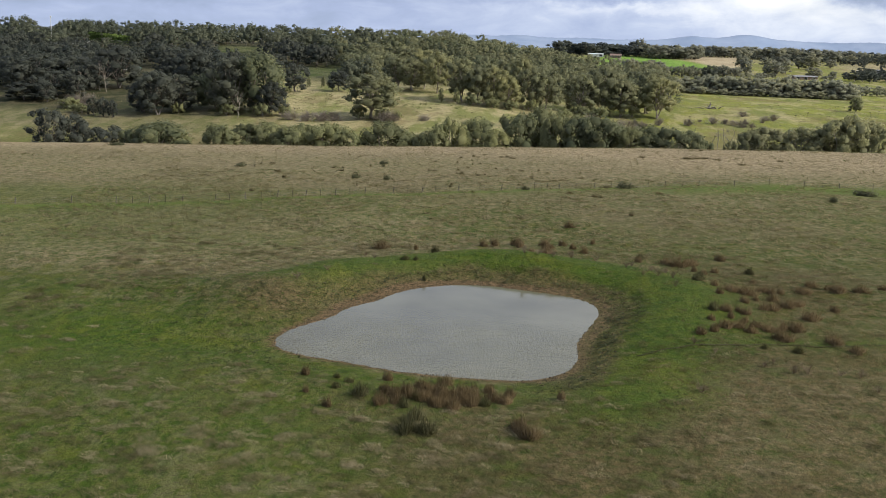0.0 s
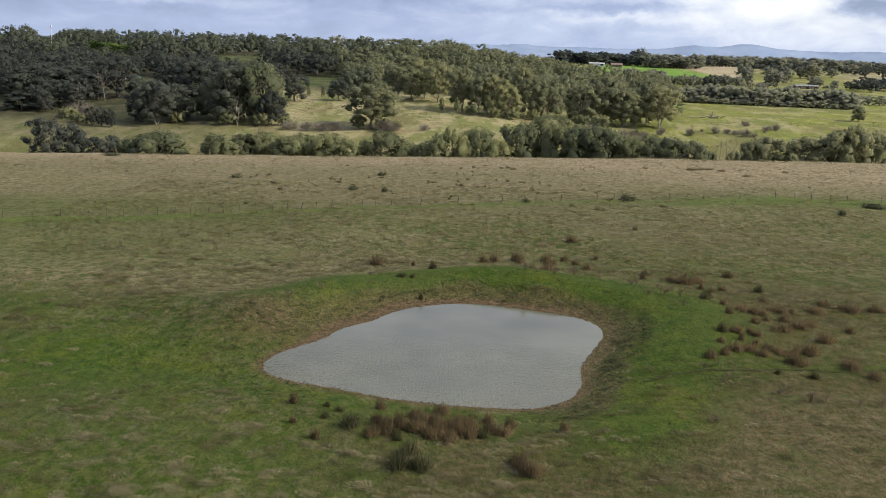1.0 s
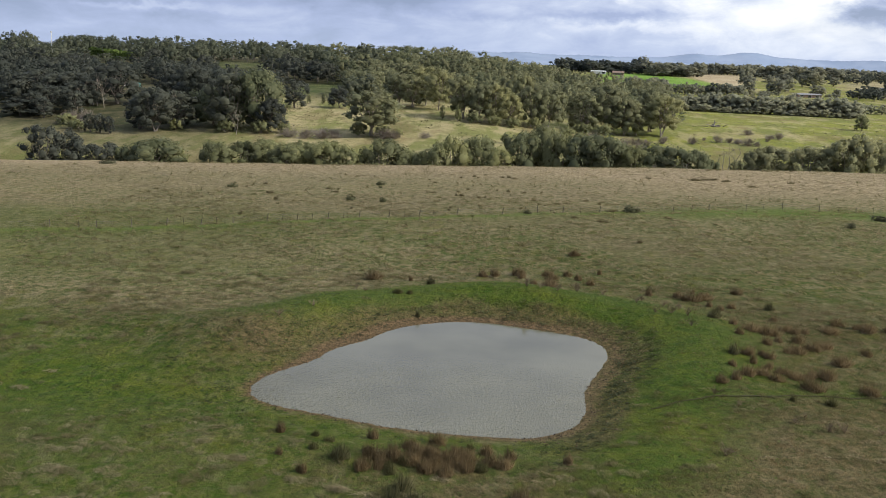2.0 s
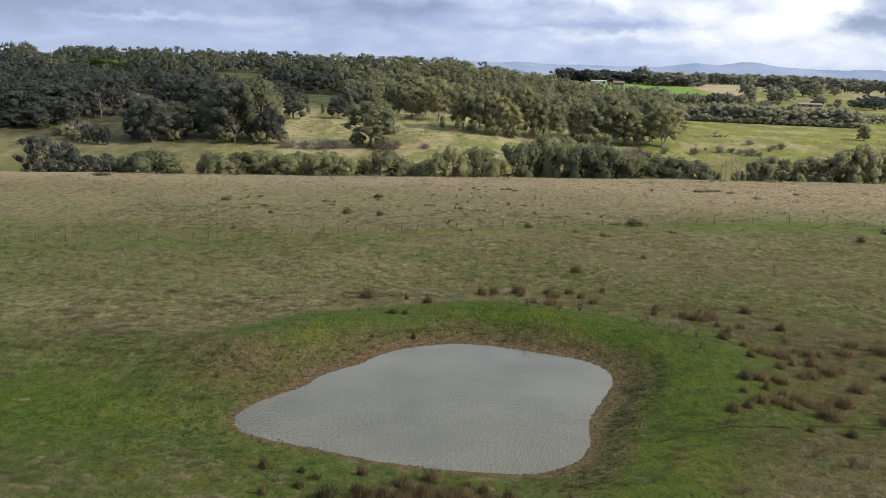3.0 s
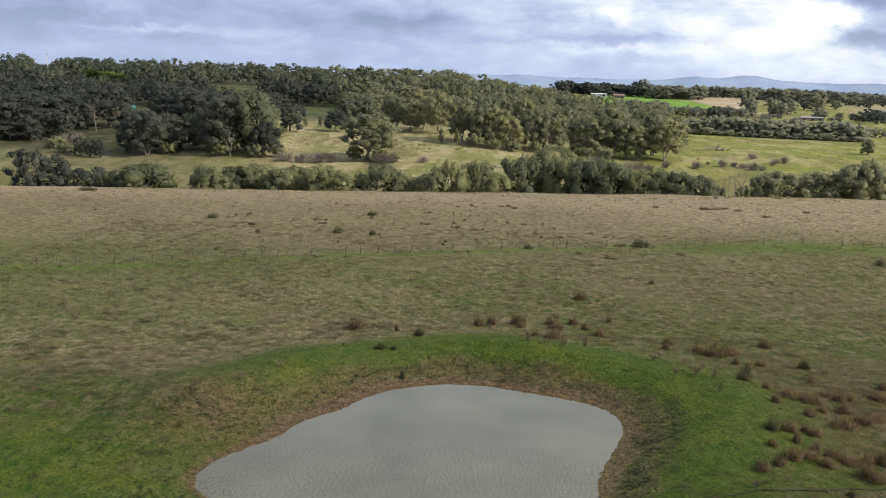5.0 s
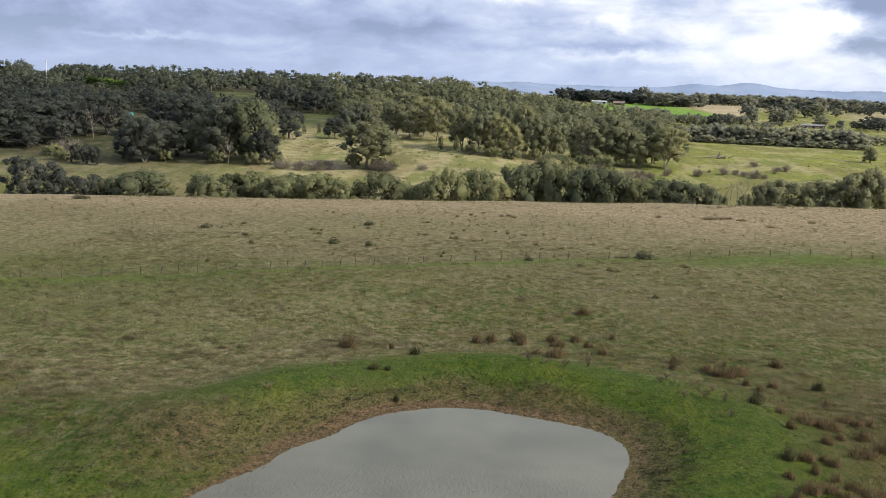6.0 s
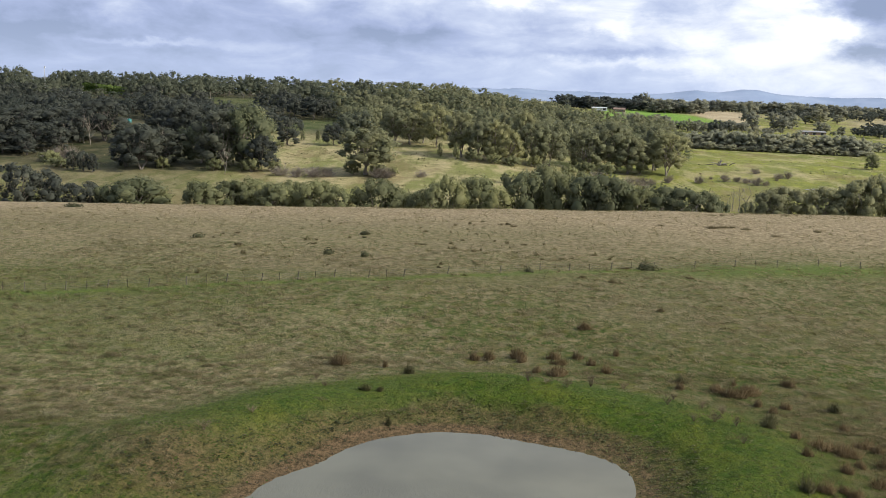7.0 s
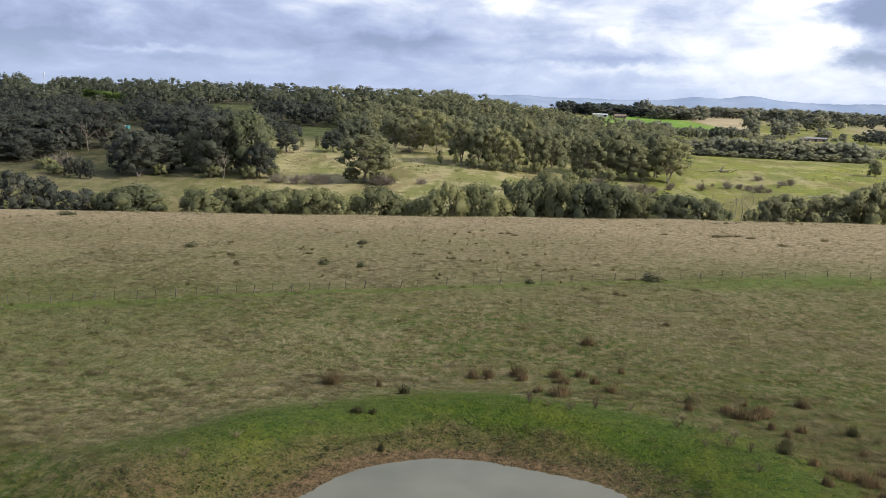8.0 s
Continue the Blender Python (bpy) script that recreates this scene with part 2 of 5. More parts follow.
def make_foliage(name, dark, light, glow=0.3):
    """Tree leaves: tone runs bough by bough, lower inside as painted shade, each tree and each leaf clump a little
    apart.
    """
    m, t, b = material(name, 0.7, 0.25)
    n = Nodes(t)
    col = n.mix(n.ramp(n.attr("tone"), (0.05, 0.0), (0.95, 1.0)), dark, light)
    col = n.mix(n.ramp(n.island(), (0.0, 0.4), (0.5, 0.0)), col, tuple(v * 0.75 for v in dark))
    col = n.mix(n.ramp(n.island(), (0.82, 0.0), (1.0, 0.5)), col, (light[0] * 1.3, light[1] * 1.22, light[2] * 1.1))
    col = n.mix(n.ramp(n.noise(0.034, 2, 0.5, (1, 1, 0.2), (5, 9, 3)), (0.50, 0.0), (0.58, 0.35)), col, (light[0] * 0.82, light[1] * 0.75, light[2] * 0.70))
    col = n.mix(n.ramp(n.noise(0.040, 2, 0.5, (1, 1, 0.2), (1, 4, 8)), (0.52, 0.0), (0.60, 0.6)), col, (dark[0] * 0.85, dark[1] * 0.95, dark[2] * 0.95))
    col = n.mix(n.ramp(n.each(), (0.0, 0.55), (0.5, 0.0)), col, (dark[0] * 0.85, dark[1] * 0.85, dark[2] * 0.9))
    col = n.mix(n.ramp(n.each(), (0.6, 0.0), (1.0, 0.5)), col, (light[0] * 1.12, light[1] * 1.05, light[2] * 0.85))
    t.links.new(col, b.inputs["Base Color"])
    thin = t.nodes.new("ShaderNodeBsdfTranslucent")
    t.links.new(col, thin.inputs[0])
    both = t.nodes.new("ShaderNodeMixShader")
    both.inputs[0].default_value = glow
    t.links.new(b.outputs[0], both.inputs[1])
    t.links.new(thin.outputs[0], both.inputs[2])
    t.links.new(both.outputs[0], t.nodes["Material Output"].inputs[0])
    return m


def make_sward(name, dark, light):
    """Grass blades, toned tuft by tuft, with a few green ones among the dry."""
    m, t, b = material(name, 0.8, 0.15)
    n = Nodes(t)
    col = n.mix(n.ramp(n.attr("tone"), (0.10, 0.0), (0.5, 0.4), (0.9, 1.0)), dark, light)
    col = n.mix(n.ramp(n.island(), (0.0, 0.2), (0.6, 0.0)), col, tuple(v * 0.8 for v in dark))
    col = n.mix(n.ramp(n.island(), (0.86, 0.0), (0.88, 0.7)), col, (0.085, 0.110, 0.026))
    t.links.new(col, b.inputs["Base Color"])
    thin = t.nodes.new("ShaderNodeBsdfTranslucent")
    t.links.new(col, thin.inputs[0])
    both = t.nodes.new("ShaderNodeMixShader")
    both.inputs[0].default_value = 0.6
    t.links.new(b.outputs[0], both.inputs[1])
    t.links.new(thin.outputs[0], both.inputs[2])
    t.links.new(both.outputs[0], t.nodes["Material Output"].inputs[0])
    return m


def make_plain(name, a, c, scale, rough=0.8, spec=0.2, stretch=(1, 1, 1), bump=0.3):
    m, t, b = material(name, rough, spec)
    n = Nodes(t)
    f = n.noise(scale, 5, 0.6, stretch)
    g = n.noise(scale * 0.13, 3, 0.5)
    col = n.mix(n.ramp(f, (0.32, 0.0), (0.68, 1.0)), a, c)
    col = n.mix(n.ramp(g, (0.4, 0.0), (0.7, 0.35)), col, tuple(v * 0.6 for v in a))
    t.links.new(col, b.inputs["Base Color"])
    if bump:
        n.bump(f, bump, 0.05, b)
    return m


def make_water():
    m, t, b = material("turbid_water", 0.06, 0.5)
    n = Nodes(t)
    b.inputs["IOR"].default_value = 1.33
    silt = n.noise(0.12, 3, 0.5)
    t.links.new(n.mix(n.ramp(silt, (0.35, 0.0), (0.65, 1.0)), (0.106, 0.102, 0.068), (0.139, 0.135, 0.092)), b.inputs["Base Color"])
    w = n.math("ADD", n.noise(3.4, 3, 0.6, (1.0, 0.55, 1)), n.math("MULTIPLY", n.noise(8.0, 2, 0.5), 0.25))
    split = t.nodes.new("ShaderNodeSeparateXYZ")
    t.links.new(n.coord, split.inputs[0])
    lee = n.math("MULTIPLY", n.math("SUBTRACT", 99.0, split.outputs[1]), 0.08, True)
    calm = n.ramp(n.noise(0.05, 2, 0.5, (1, 1, 1), (2, 0.6, 0)), (0.4, 0.6), (0.6, 1.0))
    n.bump(n.math("MULTIPLY", n.math("MULTIPLY", w, calm), n.math("ADD", lee, 0.05)), 1.0, 0.115, b)
    return m


GROUND = make_ground()
WATER = make_water()
GUM = make_foliage("gum_leaves", (0.150, 0.160, 0.088), (0.350, 0.352, 0.188), 0.5)
# leaves of the western trees, darkened: cloud shade put into the base colour
SHADE_TINTED = make_foliage("shade_tinted_leaves", (0.054, 0.062, 0.050), (0.136, 0.147, 0.112), 0.45)
CREEK = make_foliage("creek_leaves", (0.146, 0.157, 0.076), (0.338, 0.347, 0.168), 0.5)
# darker copy of the gum leaves, hillside shade put into the colour
SHADE_TINTED_GUM = make_foliage("shade_tinted_gum_leaves", (0.098, 0.113, 0.074), (0.255, 0.268, 0.172), 0.5)
DENSE = make_foliage("dense_creek_leaves", (0.100, 0.116, 0.060), (0.240, 0.254, 0.136), 0.5)
# lighter gum copy: sunlight on the east creek crowns put into the colour
SUN_TINTED = make_foliage("sun_tinted_gum_leaves", (0.190, 0.192, 0.102), (0.430, 0.425, 0.222), 0.5)
# paled for distance: aerial haze put into the base colour
HAZE_TINTED = make_foliage("haze_tinted_leaves", (0.235, 0.245, 0.170), (0.420, 0.425, 0.290), 0.5)
# far gums follow that tone, a little darker, with the haze lift painted in
RIDGE = make_foliage("ridge_gum_leaves", (0.170, 0.178, 0.130), (0.350, 0.352, 0.245), 0.5)
PINE = make_foliage("pine_needles", (0.046, 0.058, 0.052), (0.120, 0.135, 0.108), 0.45)
HEDGE = make_leaf("hedge_leaves", (0.090, 0.140, 0.030), (0.200, 0.270, 0.070))
BARK = make_plain("pale_bark", (0.190, 0.160, 0.125), (0.400, 0.350, 0.290), 1.2, 0.85, 0.2, (1, 1, 0.25))
DARK_BARK = make_plain("dark_bark", (0.110, 0.095, 0.080), (0.230, 0.205, 0.175), 1.2, 0.9, 0.1, (1, 1, 0.25))
DEAD = make_plain("dead_wood", (0.150, 0.132, 0.112), (0.320, 0.292, 0.258), 1.5, 0.85, 0.2, (1, 1, 0.25))
TWIG = make_leaf("bare_twigs", (0.170, 0.132, 0.090), (0.300, 0.238, 0.168))
SHRUB = make_leaf("shrub_twigs", (0.250, 0.215, 0.185), (0.430, 0.380, 0.335))
RUSH = make_leaf("rush_stems", (0.105, 0.080, 0.042), (0.270, 0.198, 0.106), (0.345, 0.285, 0.170), glow=0.5)
RUSH_GREEN = make_leaf("green_rush_stems", (0.062, 0.066, 0.030), (0.165, 0.160, 0.078), (0.290, 0.225, 0.130), glow=0.5)
RUSH_OLIVE = make_leaf("olive_rush_stems", (0.055, 0.062, 0.022), (0.150, 0.145, 0.062), (0.220, 0.180, 0.100))
BUSH = make_leaf("bush_leaves", (0.082, 0.072, 0.036), (0.200, 0.165, 0.088), glow=0.45)
SCRUB = make_leaf("scrub_leaves", (0.052, 0.060, 0.030), (0.140, 0.142, 0.072), (0.170, 0.130, 0.080), glow=0.45)
BLEACHED = make_sward("bleached_grass", (0.225, 0.190, 0.104), (0.570, 0.480, 0.310))
GRASS = make_sward("dry_grass", (0.118, 0.106, 0.044), (0.345, 0.280, 0.168))
TUSSOCK = make_leaf("valley_tussocks", (0.115, 0.115, 0.050), (0.255, 0.225, 0.120))
RANK = make_leaf("rank_grass", (0.120, 0.094, 0.044), (0.270, 0.205, 0.112), (0.070, 0.090, 0.022))
LUSH = make_leaf("lush_grass", (0.042, 0.078, 0.010), (0.092, 0.126, 0.024), (0.170, 0.145, 0.066))
WEED = make_leaf("bank_weeds", (0.050, 0.062, 0.024), (0.128, 0.132, 0.056), (0.170, 0.120, 0.066))
STONE = make_plain("shore_clods", (0.055, 0.043, 0.028), (0.140, 0.106, 0.072), 3.0, 0.95, 0.1)
WOOD_POST = make_plain("grey_post_wood", (0.090, 0.078, 0.064), (0.190, 0.170, 0.145), 9, 0.9, 0.1, (1, 1, 0.1))
STEEL_POST = make_plain("dark_steel_post", (0.030, 0.026, 0.024), (0.080, 0.064, 0.052), 12, 0.6, 0.4)
WIRE = make_plain("fence_wire", (0.140, 0.135, 0.130), (0.220, 0.215, 0.205), 20, 0.5, 0.5, bump=0)
SOIL = make_plain("worn_soil", (0.030, 0.032, 0.012), (0.066, 0.060, 0.030), 2.0, 0.95, 0.1)
# blue of the ranges is atmospheric haze put into the base colour
HILL = make_plain("haze_blue_ranges", (0.235, 0.300, 0.415), (0.315, 0.375, 0.485), 0.006, 1.0, 0.0, bump=0)
TIN_WHITE = make_plain("white_sheet_metal", (0.420, 0.430, 0.440), (0.560, 0.570, 0.580), 0.6, 0.45, 0.4)
TIN_GREY = make_plain("grey_roof_metal", (0.160, 0.160, 0.160), (0.260, 0.260, 0.260), 0.6, 0.45, 0.4)
BRICKWORK = make_plain("brown_walls", (0.190, 0.130, 0.100), (0.300, 0.220, 0.180), 0.8)
DARKNESS = make_plain("window_glass", (0.020, 0.022, 0.026), (0.050, 0.055, 0.060), 0.5, 0.1, 0.5, bump=0)
TEAL = make_plain("teal_tank_plastic", (0.016, 0.150, 0.150), (0.028, 0.200, 0.195), 0.5, 0.5, 0.4, bump=0)
WHITE_PAINT = make_plain("white_paint", (0.700, 0.700, 0.690), (0.820, 0.820, 0.810), 0.4, 0.5, 0.4, bump=0)

# ---- lie of the land ----
def S(v, a, b):
    """Smooth step of v from a to b."""
    t = np.clip((np.asarray(v, float) - a) / (b - a), 0.0, 1.0)
    return t * t * (3 - 2 * t)


POND = (-2.5, 93.0)
SHORE = ((15.30,), (0.84, -0.64), (-0.99, 1.80), (-0.81, -0.59), (-0.67, 1.02), (0.10, 0.21), (-0.33, -0.04), (0.24, -0.03), (-0.09, -0.24), (0.09, 0.04))


def shore_gap(x, y):
    """Metres from the waterline, outside positive."""
    dx, dy = np.asarray(x, float) - POND[0], np.asarray(y, float) - POND[1]
    a = np.arctan2(dy, dx)
    r = SHORE[0][0] + sum(c * np.cos((k + 1) * a) + s * np.sin((k + 1) * a) for k, (c, s) in enumerate(SHORE[1:]))
    return (np.hypot(dx, dy) - r) * 0.86


def land(x, y):
    """Height of the ground: the near paddock with the dam, the creek valley behind its brow, and the country beyond."""
    x, y = np.asarray(x, float), np.asarray(y, float)
    side = np.clip(x, -260, 260)
    # near paddock, rounding over into the valley
    over = np.maximum(0, y - (157 + 0.17 * side - 0.05 * np.maximum(0, -50 - side)))
    near = 0.9 - 1.5 * S(y, 104, 140) + 0.012 * np.clip(x, -60, 60) + 0.6 * S(y, 140, 185) - 0.00027 * over ** 2 - 0.0022 * np.clip(y - 392 - 0.1 * side, 0, 90) ** 2
    near = near + 0.22 * np.sin(x * 0.11 + 1.3) * np.sin(y * 0.07) + 0.1 * np.sin(x * 0.31 + y * 0.23)
    # far side of the valley: a wooded rise on the left, open flats on the right
    u = x / np.maximum(y, 60)
    left = 1 - S(u, -0.07, 0.13)
    rise = -24 - 9 * np.exp(-((y - 447) / 32) ** 2) + 16 * S(y, 470, 700) + 4 * S(y, 700, 850) + 19 * S(y, 830, 1100) - 17 * S(y, 1300, 2600)
    flat = -24.5 - 8 * np.exp(-((y - 450) / 34) ** 2) + 9 * S(y, 560, 760) + 21 * S(y, 900, 2000) - 4 * S(y, 2200, 3200)
    far = flat + (rise - flat) * left + 0.5 * np.sin(x * 0.03) * np.sin(y * 0.024)
    h = (near + far + np.sqrt((near - far) ** 2 + 9)) / 2
    h = np.where(y > 800, far, np.where(y < 300, near, h))
    # dam: basin, muddy shore and spoil bank
    g = shore_gap(x, y)
    edge = S(g, 0.0, 7.5)
    back = np.maximum(S(y + 0.25 * x, 88, 106), 0.8 * S(y - 0.35 * x, 93, 108))
    bank = 1.75 * np.exp(-((g - 8.5) / 4.6) ** 2) * back * (0.75 + 0.25 * np.sin(x * 0.21 + 0.6))
    bank = bank + 0.6 * np.exp(-((x + 31) / 9) ** 2 - ((y - 101) / 6) ** 2)
    bank = bank - 0.7 * np.exp(-((x + 30) / 12) ** 2 - ((y - 82) / 8) ** 2)
    bank = bank + 0.10 * np.sin(g * 2.9 + 1.2 * np.sin(x * 0.25)) * S(g, 0.6, 1.6) * (1 - S(g, 5.5, 8)) * S(y + 0.25 * x, 92, 104)
    outer = h * edge + bank * S(g, 0, 5) + 0.05 * np.clip(g, 0, 2)
    return np.where(g > 0, outer, np.maximum(-1.6, 0.22 * g))

# ---- the ground ----
RNG = np.random.default_rng(7)


def mesh_of(name, verts, faces, mat, smooth=False, normals=None, tone=None):
    me = bpy.data.meshes.new(name)
    verts, faces = np.asarray(verts, np.float32), np.asarray(faces, np.int32)
    k = faces.shape[1]
    me.vertices.add(len(verts))
    me.vertices.foreach_set("co", verts.ravel())
    me.loops.add(faces.size)
    me.loops.foreach_set("vertex_index", faces.ravel())
    me.polygons.add(len(faces))
    me.polygons.foreach_set("loop_start", np.arange(0, faces.size, k, dtype=np.int32))
    me.polygons.foreach_set("use_smooth", np.full(len(faces), smooth))
    me.update(calc_edges=True)
    me.materials.append(mat)
    if normals is not None:
        me.polygons.foreach_set("use_smooth", np.full(len(faces), True))
        me.normals_split_custom_set_from_vertices(np.asarray(normals, float).tolist())
    if tone is not None:
        me.attributes.new("tone", "FLOAT", "POINT").data.foreach_set("value", np.asarray(tone, np.float32))
    return me


def part(name, me, parent, label="", at=None):
    ob = new(name, me)
    ob.parent = parent
    if at is not None:
        ob.matrix_basis = at
    return tagged(ob, label)


def steps(start, end, first, grow, most):
    out, step = [start], first
    while out[-1] < end:
        out.append(out[-1] + step)
        step = min(most, step * grow)
    return out


def fence_line(x):
    """Northing of the fence at an easting."""
    return 184.6 + 0.385 * np.minimum(x, 36) + 0.15 * np.clip(x - 36, 0, 22) + 0.03 * np.maximum(x - 58, 0)


right = steps(66, 3300, 0.8, 1.06, 60)
XS = np.array([-v for v in reversed(right)] + list(np.arange(-65.2, 65.6, 0.8)) + right)
back = steps(48, 900, 0.6, 1.09, 60)
YS = np.array([96 - v for v in reversed(back)] + list(np.arange(48.6, 132, 0.66)) + steps(132, 4700, 0.65, 1.019, 70))
gx, gy = np.meshgrid(XS, YS)
gz = land(gx, gy)
nx, ny = len(XS), len(YS)
idx = np.arange(nx * ny).reshape(ny, nx)
quads = np.stack([idx[:-1, :-1], idx[:-1, 1:], idx[1:, 1:], idx[1:, :-1]], -1).reshape(-1, 4)
rough = (np.sin(gx * 2.1 + 3 * np.sin(gy * 0.7)) * np.sin(gy * 1.9 + 2 * np.sin(gx * 0.9))) * 0.05
rough = rough * (np.abs(gx) < 70) * (gy < 260) * S(shore_gap(gx, gy), 0.3, 3)
me = mesh_of("ground", np.stack([gx, gy, gz + rough], -1).reshape(-1, 3), quads, GROUND, True)
gap = shore_gap(gx, gy)
far_side = S(gy + 0.25 * gx, 86, 104)
ragged = gap + 0.5 * np.sin(gx * 0.6) + 0.35 * np.sin(gx * 1.7 + gy)
lush = far_side * S(ragged, 3.6, 5.0) * (1 - S(gap, 10, 17)) * 0.92
lush = np.maximum(lush, 0.95 * np.exp(-((gx + 36) / 19) ** 2 - ((gy - 82) / 13) ** 2))
lush = np.maximum(lush, 0.95 * S(gap, 2.0, 4) * (1 - S(gap, 8, 15)) * S(gx, 4, 12))
lush = np.maximum(lush, 0.6 * S(gap, 0.8, 2) * (1 - S(gap, 4, 8)))
lush = np.maximum(lush, 0.38 * (1 - S(gx, -48, -12)) * S(gy, 58, 76) * (1 - S(gy, 92, 112)))
lush = np.maximum(lush, 0.30 * (1 - S(gx, -55, -12)) * S(gy, 112, 135) * (1 - S(gy, 165, 190)))
band = np.exp(-((gy - fence_line(gx) + 4) / 7) ** 2)
lush = np.maximum(lush, band * (0.25 + 0.5 * S(gx, 22, 45) + 0.3 * (1 - S(gx, -60, -30))))
path_line = 88.1 - 4.6 * np.exp(-(np.maximum(gx, 12) - 16) / 11)
lush = np.maximum(lush, 0.65 * np.exp(-((gy - path_line - 0.9) / 1.1) ** 2) * S(gx, 13, 18) * (1 - S(gx, 60, 75)))
strip = np.exp(-((gy - fence_line(gx) + 1.6) / 1.3) ** 2)
lush = np.maximum(lush, 0.8 * strip * (1 - S(gx, 30, 40)))
lush = np.maximum(lush, 0.42 * (1 - S(gy, 66, 80)) * (1 - S(gx, -14, 2)))
lush = lush * (gy < 300)
knoll = 0.12 * S(gx, 9, 20) * (1 - S(gy, 76, 84)) * S(gy, 50, 60)
dry = S(gy - 0.1 * gx, 115, 240) * (0.5 + 0.5 * S(gy, 230, 310)) * (1 - S(gy, 430, 470))
# more straw colour on the right brow, standing in for sunlight there
dry = np.clip(dry + 0.3 * S(gx, 5, 55) * S(gy, 205, 245) * (gy < 430), 0, 1)
dry = np.maximum(dry, knoll)
dry = np.maximum(dry, 0.26 * S(gy, 100, 118) * (1 - S(gy, 150, 175)) * (1 - S(gx, -18, 4)))
rank = 0.75 * S(gx + 0.3 * (80 - gy), 4, 14) * (1 - S(gy, 82, 92))
rank = np.maximum(rank, 0.6 * S(gx, -12, -2) * (1 - S(gy, 62, 70)))
rank = np.maximum(rank, 0.6 * np.exp(-((gx - 33) / 13) ** 2 - ((gy - 106) / 20) ** 2)) * (gy < 300)
flats = S(gy, 440, 500)
across = gx / np.maximum(gy, 60)
hay = 1 - S(across, -0.04, 0.14)
hay = np.maximum(hay, np.exp(-((across - 0.245) / 0.035) ** 4 - ((gy - 1850) / 120) ** 4) + np.exp(-((across - 0.215) / 0.022) ** 4 - ((gy - 1700) / 140) ** 4) + np.exp(-((across - 0.40) / 0.05) ** 4 - ((gy - 1650) / 250) ** 4))
hay = np.maximum(hay, 0.85 * np.exp(-((across - 0.255) / 0.055) ** 4 - ((gy - 660) / 40) ** 4) * (0.55 + 0.45 * np.sin(gx * 0.05 + gy * 0.08)))
west = S(-gx, 2, 14) * S(gy, 86, 98)
shelf = 0.7 + 0.9 * S(gy, 80, 100) + 0.4 * S(gx, 4, 12) + 0.7 * west
mud = (1 - S(gap, shelf * 0.5, shelf * 1.25)) * (1 - 0.35 * S(gx, 4, 12)) + 0.56 * S(gap, 0.5, 2) * (1 - S(ragged, 3.4, 4.8)) * np.maximum(S(gy, 98, 108), 0.7 * S(gx, 4, 12))
mud = np.maximum(mud, 0.50 * west * S(gap, 0, 1) * (1 - S(gap, 3, 8)))
mud = np.maximum(mud, 0.72 * np.exp(-((gx + 20.5) / 5.5) ** 2 - ((gy - 96) / 6.5) ** 2) * (gap > 0))
# first term: floor under the woods; second: cloud shade painted on open grass
litter_shade = np.maximum(S(gy, 700, 800) * (1 - S(across, 0.12, 0.17)) * (gy < 1400), S(gy, 470, 510) * (0.5 + 0.5 * S(gy, 530, 570)) * (1 - S(across, -0.34, -0.24)))
top = 1963 - 6100 * np.maximum(0, across - 0.137)
emerald = np.exp(-((across - 0.145) / 0.062) ** 8) * S(gy, 1360, 1420) * (1 - S(gy, top - 25, top + 25))
emerald = np.maximum(emerald, 0.15 * np.exp(-((gx + 150) / 40) ** 4 - ((gy - 835) / 70) ** 4))
emerald = np.maximum(emerald, 0.12 * np.exp(-((gx + 283) / 40) ** 4 - ((gy - 1015) / 40) ** 4))
emerald = np.maximum(emerald, 0.14 * strip * (1 - S(gx, 30, 40)))
emerald = np.maximum(emerald, 0.16 * band * S(gx, 22, 45) * (gy < 300))
stubble = S(across, 0.172, 0.186) * (1 - S(across, 0.230, 0.237)) * S(gy, top + 15, top + 70) * (gy < 2300)
stubble = np.maximum(stubble, 0.5 * S(across, 0.325, 0.335) * S(gy, 1470, 1530) * (gy < 2000))
for key, values in (("rank", rank), ("stubble", stubble), ("lush", lush), ("dry", dry), ("flats", flats), ("litter_shade", litter_shade), ("hay", hay), ("mud", np.clip(mud, 0, 1)), ("emerald", np.clip(emerald, 0, 1))):
    me.attributes.new(key, "FLOAT", "POINT").data.foreach_set("value", values.astype(np.float32).ravel())
tagged(new("ground", me), "rough winter pasture running down to a creek valley", "ground", kind="structure")

# water of the dam, filling the basin past its edge
ring = np.linspace(0, 2 * math.pi, 160, endpoint=False)
reach = SHORE[0][0] + sum(c * np.cos((k + 1) * ring) + s * np.sin((k + 1) * ring) for k, (c, s) in enumerate(SHORE[1:])) + 0.5
rim = np.stack([POND[0] + reach * np.cos(ring), POND[1] + reach * np.sin(ring), np.zeros(160)], -1)
me = mesh_of("water", np.vstack([rim, [[*POND, 0]]]), [(k, (k + 1) % 160, 160) for k in range(160)], WATER, True)
tagged(new("water", me), "still grey-brown turbid water of a farm dam", "water", kind="structure")

# cattle track across the paddock
tx = np.linspace(15, 75, 140)
ty = 88.1 - 4.6 * np.exp(-(tx - 16) / 11) + 0.22 * np.sin(tx * 0.7) + 0.1 * np.sin(tx * 1.9)
edge = [np.stack([tx, ty + o, land(tx, ty + o) + 0.058 + h], -1) for o, h in ((-0.11, 0), (0.0, 0.012), (0.11, 0))]
me = mesh_of("track", np.vstack(edge), [(r * 140 + k, r * 140 + k + 1, r * 140 + 141 + k, r * 140 + 140 + k) for r in range(2) for k in range(139)], SOIL, True)
